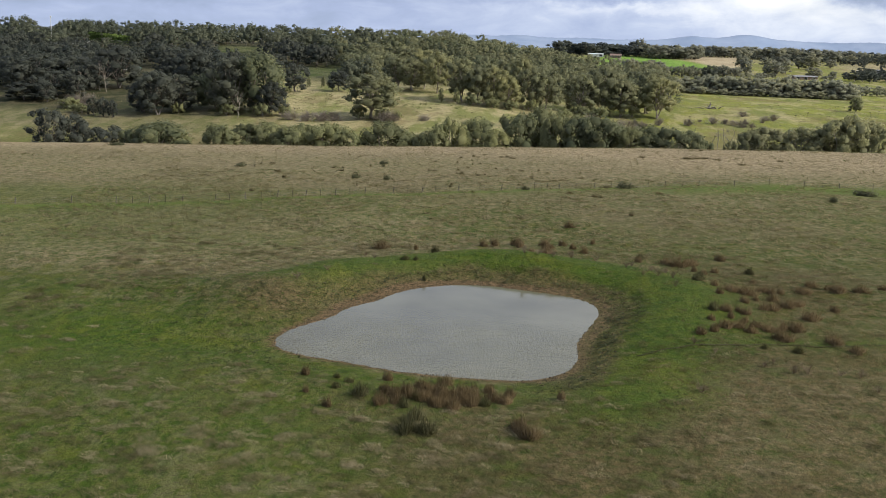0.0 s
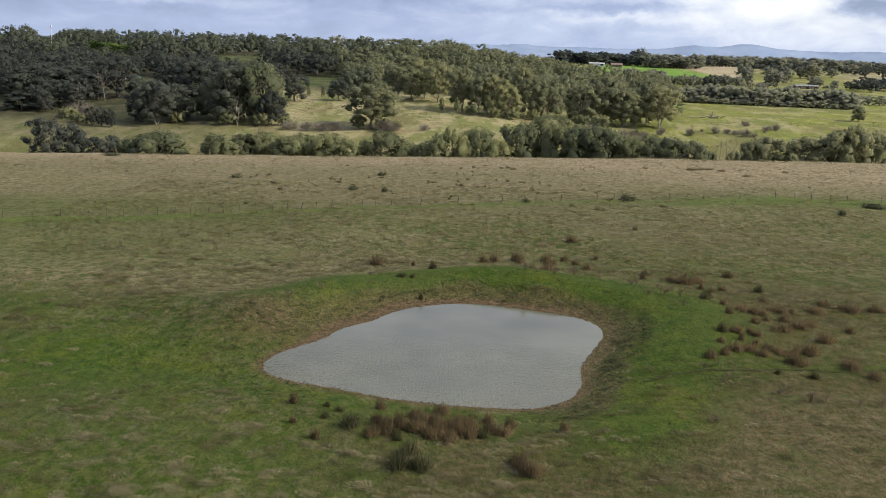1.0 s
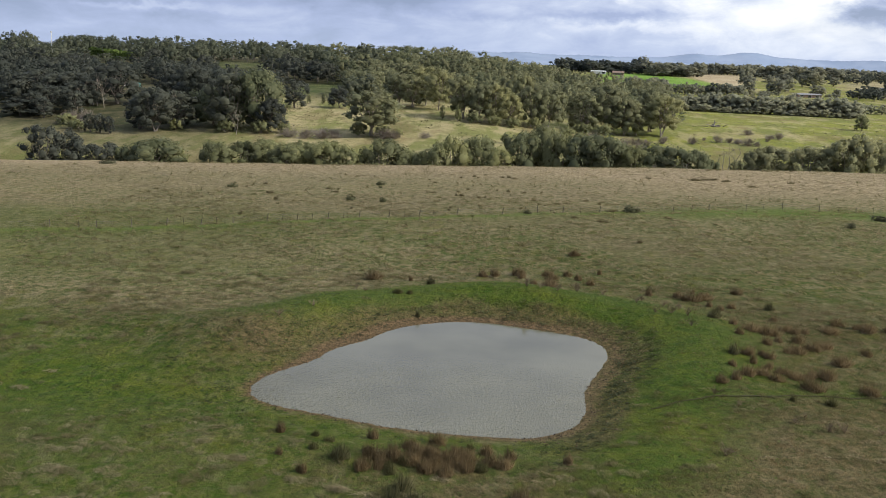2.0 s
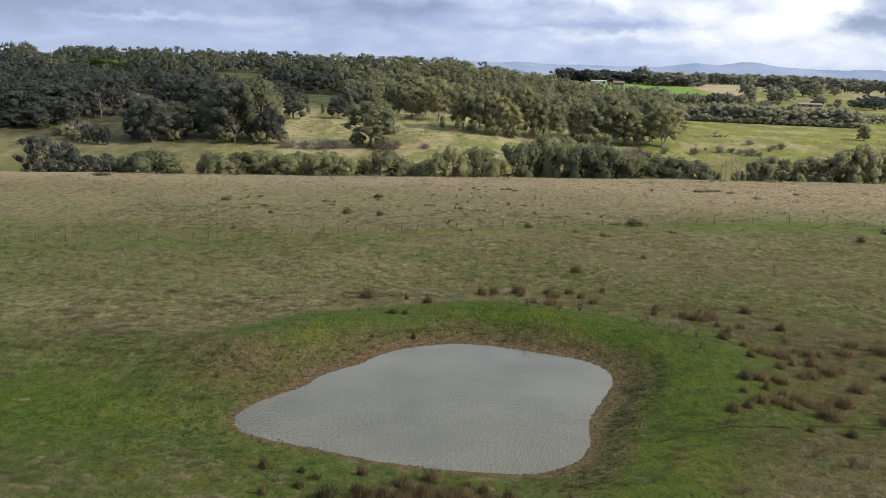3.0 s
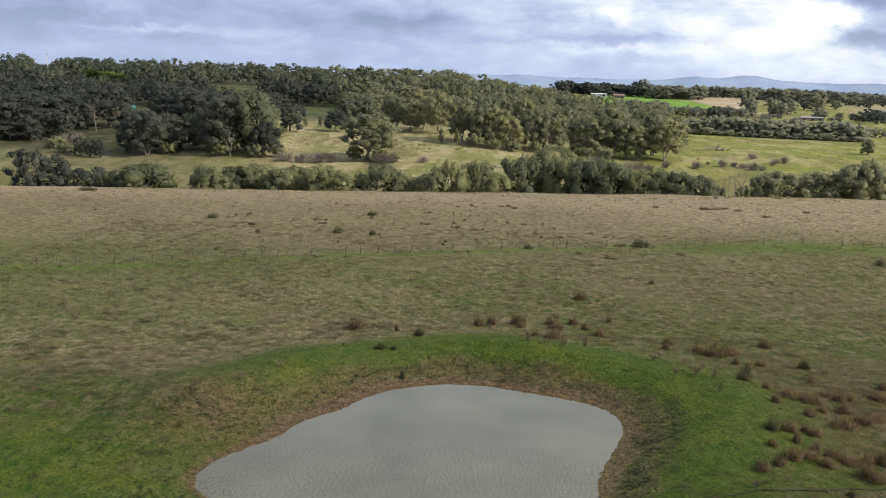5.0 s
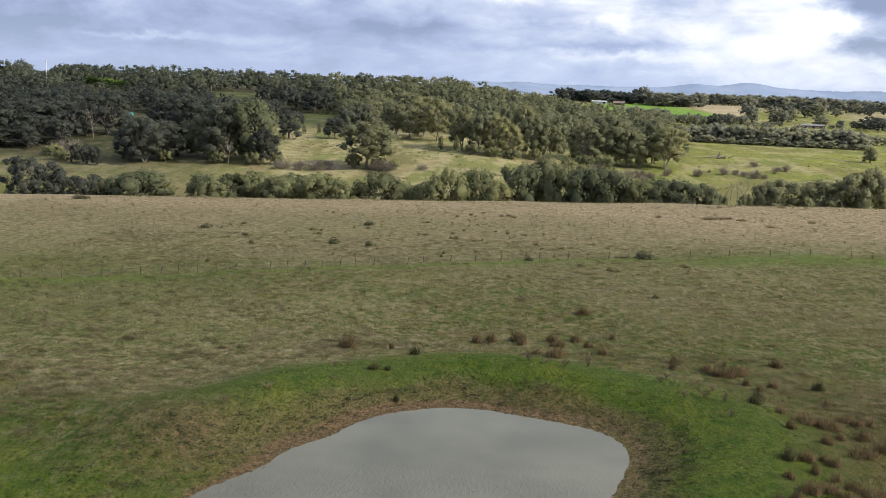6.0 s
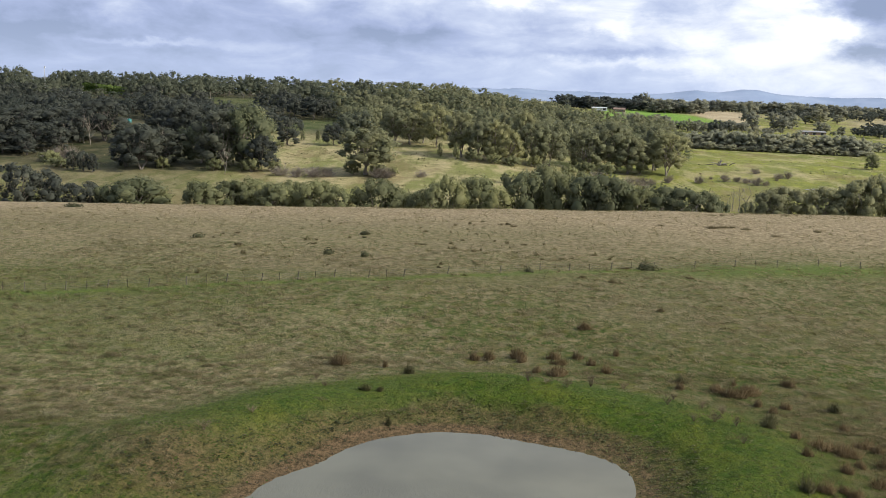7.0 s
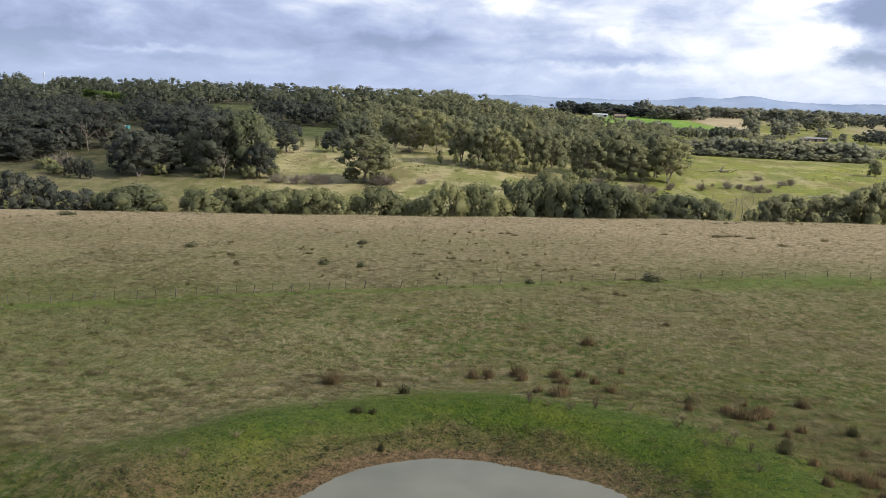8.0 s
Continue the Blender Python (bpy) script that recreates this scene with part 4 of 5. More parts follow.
def woodland(name, label, seed, count, accept, spot, size, leaf_mat, tall, wide, lobes, each, cap=None, hill=lambda x, y: False):
    rng = np.random.default_rng(seed)
    shapes = [crown_shape(rng, 1.4, 13 + k % 4, lobes, each, size, lump=(0.26, 0.38), core=1)[0] for k in range(8)]
    stem = tube([(0, 0, -0.5), (0.3, 0.1, 4), (0, 0, 10)], [0.35, 0.28, 0.2], 4)
    crowns, stems, facing, tones, tries, got, upper = [], [], [], [], 0, [], []
    while len(got) < count and tries < 60000:
        tries += 1
        x, y = spot(rng)
        if not accept(x, y) or any((x - a) ** 2 + (y - b) ** 2 < 105 for a, b in got):
            continue
        got.append((x, y))
        upper.append(hill(x, y))
        h, w, a = rng.uniform(*tall), rng.uniform(*wide), rng.uniform(0, 6.28)
        if cap and cap(x, y) < h:
            h = cap(x, y) * rng.uniform(0.7, 1.1)
            w = min(w, 1.5 * h)
        turn = np.array([[math.cos(a), -math.sin(a), 0], [math.sin(a), math.cos(a), 0], [0, 0, 1]]).T
        shape = shapes[int(rng.integers(8))]
        for piece, out in ((shape, crowns), (stem, stems)):
            out.append((piece[0] @ turn * np.array([w / 16, w / 16, h / 20]) + np.array([x, y, float(land(x, y))]), piece[1]))
        facing.append(shape[2] @ turn)
        tones.append(0.5 * shape[3] + 0.38 * rng.uniform(0, 1))
    root = tagged(new(name), label, "woodland", kind="stuff")
    for leaves_of, which in ((leaf_mat, False), (SHADE_TINTED_GUM, True)):
        pick = [k for k in range(len(got)) if upper[k] == which]
        if pick:
            v, f = joined([crowns[k] for k in pick])
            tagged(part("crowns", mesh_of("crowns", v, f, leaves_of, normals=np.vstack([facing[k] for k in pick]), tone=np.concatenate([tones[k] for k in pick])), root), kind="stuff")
    tagged(part("trunks", mesh_of("trunks", *joined(stems), DARK_BARK if leaf_mat == SHADE_TINTED else BARK), root), kind="stuff")
    return root


def on_rise(rng):
    y = rng.uniform(600, 1235)
    return rng.uniform(-0.62, 0.17) * y, y


def on_plain(rng):
    y = rng.uniform(1250, 2900)
    return rng.uniform(0.05, 0.5) * y, y


# the left-hand woods use leaf colours with the shade painted in
woodland("woodland", "dense lower hillside woodland with cloud shade tinted into its leaves", 15, 240, lambda x, y: wooded(x, y) and y < 960 and x / y < -0.18, on_rise, 0.58, SHADE_TINTED, (14, 24), (15, 26), 4, 7, sight_cap)
woodland("woodland", "dense grey-green eucalypt woodland covering a low hill", 5, 640, lambda x, y: wooded(x, y) and not (y < 960 and x / y < -0.18), on_rise, 0.68, GUM, (13, 25), (15, 27), 4, 5, sight_cap, lambda x, y: x / y < -0.17 + 0.04 * math.sin(y * 0.02))
woodland("far_woodland", "scattered dark trees among distant farm paddocks", 6, 380,
         lambda x, y: not (abs(x - (0.17 * y - 15)) < 95 and 1480 < y < 1720) and (y > 2000 or math.sin(x * 0.013) + math.sin(y * 0.011) > 0.35 and x / y > 0.2), on_plain, 1.1, PINE, (10, 17), (14, 26), 3, 4)


# ---- rushes, bushes and tussocks of the near paddock ----
def blades(rng, count, spread, height, width, lean, fan=1.0, short=0.55):
    """Tapering upright stems that fan out from one root."""
    a = rng.uniform(0, 2 * math.pi, count)
    r = spread * np.sqrt(rng.uniform(0, 1, count))
    base = np.stack([r * np.cos(a), r * np.sin(a), np.full(count, -0.04)], -1)
    out = np.stack([np.cos(a), np.sin(a), np.zeros(count)], -1)
    h = height * rng.uniform(short, 1.1, count)
    bend = lean * fan * rng.uniform(0.1, 1.0, count)
    tip = base + out * (h * bend)[:, None] + rng.normal(0, 0.08, (count, 3)) * height
    tip[:, 2] = h / np.sqrt(1 + 1.6 * bend ** 2)
    b = rng.uniform(0, 2 * math.pi, count)
    side = np.stack([np.cos(b), np.sin(b), np.zeros(count)], -1) * width * rng.uniform(0.6, 1.3, (count, 1))
    v = np.stack([base - side, base + side, tip], 1).reshape(-1, 3)
    return v, np.arange(3 * count).reshape(count, 3)


def soft_up(count, mix=0.45):
    """Normals for fine stems that shade like the sward they form."""
    v = RNG.normal(0, mix, (count, 3)) + np.array([0, -0.15, 1.0])
    return v / np.linalg.norm(v, axis=1, keepdims=True)


def rush_kind(seed, mat, label, group, name="rush_clump", count=520, splay=0.5):
    """A dense tuft of stiff stems, 1 m high and 1 m wide, domed at the top, over a skirt of fallen stems."""
    rng = np.random.default_rng(seed)
    a, r = rng.uniform(0, 2 * math.pi, count), np.sqrt(rng.uniform(0, 1, count))
    hubs = rng.normal(0, 0.16, (5, 2))
    pick = hubs[rng.integers(5, size=count)]
    base = np.stack([0.2 * r * np.cos(a) + pick[:, 0], 0.2 * r * np.sin(a) + pick[:, 1], np.full(count, -0.05)], -1)
    high = rng.uniform(0.28, 1.0, count) * (1.05 - 0.5 * r * r)
    b = a + rng.normal(0, 0.7, count)
    tip = base + np.stack([splay * 0.42 * r * np.cos(b), splay * 0.42 * r * np.sin(b), high], -1) + rng.normal(0, 0.035, (count, 3))
    c = rng.uniform(0, 2 * math.pi, count)
    side = np.stack([np.cos(c), np.sin(c), np.zeros(count)], -1) * 0.011 * rng.uniform(0.6, 1.4, (count, 1))
    stems = np.stack([base - side, base + side, tip], 1).reshape(-1, 3), np.arange(3 * count).reshape(count, 3)
    thatch = blades(rng, count // 5, 0.36, 0.34, 0.014, 0.7, short=0.3)
    v, f = joined([stems, thatch])
    out = v * (0.9, 0.9, 0.5) + (0.15, -0.1, 0.5) + rng.normal(0, 0.2, v.shape)
    return tagged(new(name, mesh_of(name, v, f, mat, normals=out / np.linalg.norm(out, axis=1, keepdims=True))), label, "rushes", group)


def set_clump(kind, x, y, width, height, turn, used=set()):
    m = pose(x, y, float(land(x, y)), 0, 0, turn) @ Matrix.Diagonal((width * RNG.uniform(0.9, 1.15), width * RNG.uniform(0.9, 1.15), height, 1))
    if kind.name in used:
        return copy_thing(kind, m @ Matrix.Diagonal([1 / v for v in kind.scale] + [1]))
    used.add(kind.name)
    kind.matrix_basis = m
    return kind


def set_plant(kind, x, y, size, turn, used=set()):
    m = pose(x, y, float(land(x, y)), 0, 0, turn) @ Matrix.Diagonal((size * RNG.uniform(0.8, 1.3), size * RNG.uniform(0.8, 1.3), size * RNG.uniform(0.75, 1.08), 1))
    if kind.name in used:
        return copy_thing(kind, m @ Matrix.Diagonal([1 / v for v in kind.scale] + [1]))
    used.add(kind.name)
    kind.matrix_basis = m
    return kind


brown = [rush_kind(100 + k, RUSH, "tall rust-brown rush clump in damp grass", "brown rush clumps", splay=0.45 + 0.14 * k) for k in range(4)]
dark = [rush_kind(110 + k, RUSH_GREEN, "dense dark-green rush clump with brown tips", "dark rush clumps", splay=0.6) for k in range(2)]
olive = [rush_kind(112 + k, RUSH_OLIVE, "low olive-green rush clump in grass", "olive rush clumps", splay=0.7) for k in range(2)]


def thistle_kind(seed):
    """Dead branching stalks with dry heads."""
    rng = np.random.default_rng(seed)
    bits = []
    for k in range(9):
        d = Vector((rng.normal(0, 0.42), rng.normal(0, 0.42), 1)) * rng.uniform(0.6, 1.1)
        bits.append(tube([(0, 0, -0.05), d * 0.5 + Vector(rng.normal(0, 0.04, 3)), d], [0.017, 0.013, 0.007], 3))
        for j in range(6):
            p = d * rng.uniform(0.35, 0.9)
            e = p + Vector((rng.normal(0, 0.16), rng.normal(0, 0.16), rng.uniform(0.02, 0.25)))
            bits.append(tube([p, e, e + Vector((0, 0, 0.05)), e + Vector((0, 0, 0.09))], [0.008, 0.006, 0.028, 0.012], 3))
    return tagged(new("thistle", mesh_of("thistle", *joined(bits), TWIG)), "leafless grey-purple dead thistle stalks in grass", "thistle", "thistles")


thistle = [thistle_kind(120 + k) for k in range(3)]

# eastings, northings and widths of the clumps
EAST_FAR = [(24.2, 125.6, 0.88), (25.7, 123.5, 2.03), (27.3, 125.3, 1.48), (32.1, 127.9, 1.21), (27.1, 120.1, 0.71), (29.5, 119.6, 0.91), (28, 117.9, 0.78), 
            (32.9, 113.3, 0.76), (32.7, 108.4, 1.31), (27.3, 108.8, 0.73), (29.1, 107, 1.93), (30.4, 105.6, 1.53), (33.4, 107.4, 0.91), (34.6, 107.6, 0.78), 
            (37.3, 108.4, 1.72), (39.1, 111.3, 1.09), (41.6, 108.9, 1.75), (40.9, 109.9, 1.22), (44, 108.6, 1.75), (47.1, 110.2, 0.96), (20.6, 125, 0.97), 
            (26.5, 127.4, 0.5), (24.4, 124.7, 1.1), (27.6, 124.4, 1.71)]
EAST_MID = [(26.9, 104.2, 0.7), (30.6, 103.2, 0.87), (32.6, 103.4, 1.26), (33.4, 101, 1.36), (34.8, 101.9, 1.25), (31.2, 99.3, 1.81), (29.2, 101.7, 0.98), 
            (26, 97.3, 1.29), (27.5, 97.6, 0.71), (28.1, 96.9, 1.06), (38.2, 100, 1.04), (34.8, 96, 1.66)]
EAST_NEAR = [(23.8, 93.2, 0.9), (26.1, 94.8, 0.69), (24.7, 91.4, 1.33), (26, 91.9, 1.34), (27.2, 93.7, 0.73), (28.2, 92.8, 1.13), (27, 90.5, 1.11), 
             (29.2, 91.5, 1.24), (30.7, 92.1, 1.02), (29.8, 88.8, 1.76), (32.1, 91.9, 1.59), (22, 88.8, 1.08), (23.4, 89.8, 0.83), (34.4, 88.2, 1.55), 
             (35.7, 85.2, 1.41)]
SHORE_RUSHES = [(-10.7, 67, 0.65), (-12.9, 69.6, 0.48), (-13.9, 74, 0.71), (-6.7, 67.7, 0.92), (-5.5, 68.3, 1.12), (-6.3, 69.9, 1.14), (-4.6, 69.8, 1.32), 
                (-3.4, 69.1, 1.31), (-2.4, 68.1, 1.11), (-3.9, 72.9, 1.18), (-2.1, 74.3, 1.2), (-2, 70.5, 1.14), (-0.9, 70.2, 1.14), (0.3, 68.7, 1.12), 
                (-0.4, 71.8, 0.97), (1.7, 72.6, 0.78), (-6.9, 74.5, 0.7), (-3.2, 70.9, 1.15), (3.1, 70, 1.13), (4.8, 63.3, 1.56), (4.1, 64.7, 1.59), (7.5, 71, 0.67)]
BANK_RUSHES = [(4.4, 135.5, 1.98), (4.8, 133.4, 1.03), (8.4, 135.6, 1.32), (8.9, 133, 1.29), (11.2, 136.4, 1.2), (15.7, 138.5, 0.55), (12.5, 133.5, 0.91), 
               (13.7, 130, 0.88), (6.3, 128.5, 0.86), (8.4, 127.6, 1.84), (12.9, 150.1, 1.5), (-14.4, 129.3, 1.89), (-9.6, 128, 0.49), (-0.3, 134.1, 1.21), 
               (1.3, 134.2, 1.21)]
DARK_RUSHES = [(25.8, 111.2, 1.11), (33.9, 118.9, 1.14), (24.7, 96.8, 1.28), (-8.4, 69.6, 1.61), (-4.1, 63, 1.56), (-2.8, 62.9, 1.56), (-3.6, 65, 1.42), 
               (21.2, 128, 1), (26.3, 112.8, 1.3), (-6.9, 109.5, 0.61), (-6.7, 124.5, 1.11)]
GREEN_RUSHES = [(30.1, 84.9, 1.17), (27.1, 85.3, 0.63), (-11.1, 73.7, 0.6), (-9.9, 72.6, 0.89), (-10.6, 70.9, 0.77), (0.5, 73.4, 0.79), (1.4, 69, 0.93), 
                (-4.7, 67.6, 0.92), (-9.9, 115.7, 1.3), (-8.4, 115.4, 0.76)]
THISTLES = [(19, 73.2, 1.09), (22.6, 109.6, 0.78), (22.2, 105.2, 0.5), (21, 110.4, 1.43), (22.1, 83.1, 0.29), (26.8, 81.1, 0.28), (25.7, 79.8, 0.2), 
            (27.7, 78.1, 0.88), (28.9, 78, 0.59), (31.7, 78.1, 0.48), (33.3, 77.8, 0.48), (33.5, 74.3, 0.87), (20.7, 85.8, 0.38), (5.2, 117.5, 0.87), 
            (6.8, 117.1, 0.76), (8.8, 116.7, 0.98), (11.3, 120.9, 1.03), (14.7, 122.4, 0.47), (17.8, 115.3, 0.54), (18.9, 118.9, 0.45), (19.2, 110.5, 0.83), 
            (22.5, 114.4, 0.65), (21, 115.9, 0.66), (-20.6, 101.7, 0.76), (-13.9, 116.7, 0.55), (-15.8, 122.2, 0.47), (-18, 106.4, 0.5)]
for spots, kinds, low, high in ((EAST_FAR + EAST_MID + EAST_NEAR, brown, 0.85, 1.3), (SHORE_RUSHES, brown, 1.0, 1.45), (BANK_RUSHES, brown, 1.0, 1.5), (DARK_RUSHES, dark, 1.05, 1.45), (GREEN_RUSHES, olive, 0.6, 0.9)):
    for k, (x, y, w) in enumerate(spots):
        set_clump(kinds[k % len(kinds)], x, y, 1.2 * w, 1.15 * RNG.uniform(low, high) * (0.7 + 0.25 * min(w, 1.6)), RNG.uniform(0, 360))
for k in range(26):
    set_clump((brown + brown + olive)[k % 10], RNG.normal(-2.6, 2.4), RNG.normal(70.4, 1.3), RNG.uniform(0.9, 1.6), RNG.uniform(0.8, 1.5), RNG.uniform(0, 360))
for k, (x, y, w) in enumerate(THISTLES):
    set_clump(thistle[k % 3], x, y, 0.6 + 0.5 * w, RNG.uniform(0.6, 0.95) * (0.6 + 0.5 * w), RNG.uniform(0, 360))


def bush_kind(seed, label, group):
    rng = np.random.default_rng(seed)
    d = rng.normal(0, 1, (420, 3))
    d /= np.linalg.norm(d, axis=1, keepdims=True)
    d[:, 2] = np.abs(d[:, 2])
    lump = 1 + 0.25 * np.sin(3 * d[:, :1] + seed) + 0.2 * np.sin(5 * d[:, 1:2])
    v, f = leaves(d * np.array([0.95, 0.95, 0.85]) * lump * rng.uniform(0.45, 1.1, (420, 1)) * 1.05, d + (0, 0, 0.3), 0.12, 0.2, rng)
    root = tagged(new("bush"), label, "bush", group)
    part("foliage", mesh_of("foliage", v, f, SCRUB, normals=np.repeat(d + (0, 0, 0.3), 4, axis=0)), root)
    stems = [tube([(0, 0, -0.1), (0.25 * math.cos(k * 1.7), 0.25 * math.sin(k * 1.7), 0.45)], [0.035, 0.015], 4) for k in range(4)]
    part("stem", mesh_of("stem", *joined(stems), DEAD), root)
    return root


bushes = [bush_kind(130 + k, "low dark scrubby bush in dry pasture", "paddock bushes") for k in range(3)]
field_tufts = [rush_kind(115 + k, BUSH, "small brown-green rush tuft in dry pasture", "paddock rush tufts", count=220, splay=0.7) for k in range(3)]
FENCE_TUFTS = [(-47.5, 206, 1.79), (-44.2, 196.4, 1.27), (-45.5, 175.5, 0.68), (-27.2, 187.5, 0.58), (-8.4, 191.6, 0.78), (-8.6, 188, 0.95), (-3.4, 206.8, 0.93), 
               (-2.2, 208.9, 0.77), (-1.5, 194.5, 0.35), (-3, 195.2, 0.36), (8, 205.4, 1.09), (9, 200, 0.9), (12.7, 201.6, 0.99), (11.4, 187.7, 0.45), 
               (14.8, 182.7, 1.03), (23.1, 193.3, 2.18), (19.4, 180.2, 1.46), (20.7, 179.7, 0.95), (19, 208.7, 1.13), (21.3, 204.4, 0.85), (24, 160.9, 1.15), 
               (32.5, 185.9, 1.15)]
MIDDLE_TUFTS = [(-54.7, 229, 1.12), (-56.6, 225.5, 0.75), (-55.7, 216.6, 0.57), (-37.8, 218.8, 0.93), (-35.3, 218.3, 0.74), (-34.7, 213.1, 1.07), 
                (-29.9, 225.5, 0.76), (-20.7, 214.4, 0.53), (-15.2, 216.4, 0.9), (-13.9, 215.5, 1.11), (-15.4, 239.3, 1.11), (-17.1, 246.8, 0.52), 
                (-6.6, 250.2, 0.42), (-4.1, 239.8, 0.91), (-6.4, 225.6, 0.84), (-8.6, 219.7, 0.91), (-7.2, 210.4, 0.95), (-8.5, 210.9, 0.69), (0.1, 224.1, 0.74), 
                (2.8, 220.8, 1), (6.2, 219.5, 1.13), (10.1, 222.4, 0.83), (-9.9, 241, 0.61), (63.5, 251.5, 2)]
BROW_TUFTS = [(-41.2, 262.4, 1.02), (-9.9, 259.6, 1.21), (-6.5, 263.3, 1.12), (-5.3, 260.6, 0.77), (-3.8, 273.6, 1.05), (0.8, 265.2, 1.41), (2.8, 266, 1.42), 
              (4, 261.4, 1.67), (40.9, 272.3, 1.42), (52.5, 267.9, 3.53), (55.8, 271.5, 2.99), (58.7, 272.1, 2.41), (60.6, 268.3, 2.37), (70.1, 338.4, 1.69), 
              (73.1, 337.5, 1.07), (94.9, 343.4, 1.11), (102.3, 354.2, 1.32), (78, 267.6, 1.69), (23.3, 265.1, 0.46), (45.7, 316.1, 0.7), (47.9, 319.3, 0.71), 
              (91.1, 343, 3.16)]
FIELD_BUSHES = [(-121.4, 296.2, 5.06), (-59.3, 217.3, 2.17), (-27.5, 230.5, 1.94), (-26.8, 225.5, 0.85), (-29.7, 201.7, 2.3), (-22.5, 199.1, 1.8), (6.5, 186.2, 1.42), 
                (27, 194, 3.6), (64.6, 182.4, 2), (74.2, 193.2, 4)]
for k, (x, y, w) in enumerate(FENCE_TUFTS + MIDDLE_TUFTS + BROW_TUFTS):
    set_clump(field_tufts[k % 3], x, y, 1.15 * w, RNG.uniform(0.55, 0.95) * min(1.3, 0.5 + 0.5 * w), RNG.uniform(0, 360))
for k, (x, y, w) in enumerate(FIELD_BUSHES):
    set_clump(bushes[k % 3], x, y, 0.5 * w, min(1.1, 0.55 * w) * (1.0 if w < 3 else 1.3), RNG.uniform(0, 360))

# dry grass tussocks
tus_v, tus_f, tus_t, n = [], [], [], 0
def tussock(seed, count, thin, tall):
    """A low mound of dry blades, combed over by the wind."""
    rng = np.random.default_rng(seed)
    a, r = rng.uniform(0, 2 * math.pi, count), 0.5 * np.sqrt(rng.uniform(0, 1, count))
    c = rng.normal(math.pi, 0.75, count)
    way = np.stack([np.cos(c), np.sin(c), np.zeros(count)], -1)
    side = np.stack([-np.sin(c), np.cos(c), np.zeros(count)], -1) * thin * rng.uniform(0.6, 1.4, (count, 1))
    mound = tall * (1 - (r / 0.55) ** 2)
    root = np.stack([r * np.cos(a), r * np.sin(a), mound * rng.uniform(0.0, 0.6, count)], -1)
    tip = root + way * rng.uniform(0.10, 0.36, (count, 1)) + rng.normal(0, 0.03, (count, 3))
    tip[:, 2] = mound * rng.uniform(0.45, 1.25, count) + 0.05
    v, f = np.stack([root + side, root - side, tip], 1).reshape(-1, 3), np.arange(3 * count).reshape(count, 3)
    facing = np.cross(v[1::3] - v[0::3], v[2::3] - v[0::3])[:, 2] < 0
    f[facing] = f[facing][:, ::-1]
    return v, f


for count, stems, thin, tall, x0, x1, y0, y1, low, high in ((10500, 76, 0.009, 0.26, -48, 48, 46, 132, 0.45, 1.2), (9500, 25, 0.026, 0.40, -75, 75, 128, 210, 0.5, 1.1), (8500, 11, 0.05, 0.5, -130, 140, 210, 400, 0.6, 1.3)):
    kinds = [tussock(200 + k + stems, stems, thin, tall) for k in range(8)]
    x, y = RNG.uniform(x0, x1, count), RNG.uniform(y0, y1, count)
    clump = np.sin(x * 0.55 + 2 * np.sin(y * 0.35)) * np.sin(y * 0.62 + 2 * np.sin(x * 0.4)) + 0.7 * np.sin(x * 0.17 + 1) * np.sin(y * 0.13)
    g = shore_gap(x, y)
    green_zone = S(g, 2, 5) * (1 - S(g, 12, 21)) * S(y + 0.25 * x, 82, 98)
    keep = (clump > -0.28) & (g > 3.5) & (RNG.uniform(0, 1, count) > green_zone * 0.96) & (RNG.uniform(0, 1, count) > 0.9 * np.exp(-((x + 34) / 15) ** 2 - ((y - 83) / 11) ** 2))
    brown_zone = S(x + 0.3 * (80 - y), 2, 10) * (1 - S(y, 84, 96))
    keep &= RNG.uniform(0, 1, count) > 0.55 * brown_zone
    keep &= RNG.uniform(0, 1, count) > 0.6 * (1 - S(x, -6, 6)) * (1 - S(y, 78, 94))
    x, y = x[keep], y[keep]
    z = land(x, y)
    for a, b, c in zip(x, y, z):
        v, f = kinds[int(RNG.integers(8))]
        s = RNG.uniform(low, high)
        tus_v.append(v * np.array([s * RNG.uniform(0.8, 1.6), s, s]) + np.array([a, b, c]))
        tus_f.append(f + n)
        tus_t.append(np.full(len(v), RNG.uniform(0, 1)))
        n += len(v)
tagged(new("tussock_grass", mesh_of("tussock_grass", np.vstack(tus_v), np.vstack(tus_f), GRASS, normals=soft_up(n, 0.12), tone=np.concatenate(tus_t))), "pale dry grass tussocks leaning over green pasture", "grass", kind="stuff")

# larger bleached mounds, in loose groups over the greener near pasture
MOUNDS = np.random.default_rng(88)
kinds = [tussock(260 + k, 120, 0.0075, 0.26) for k in range(6)]
pale, pale_tone = [], []
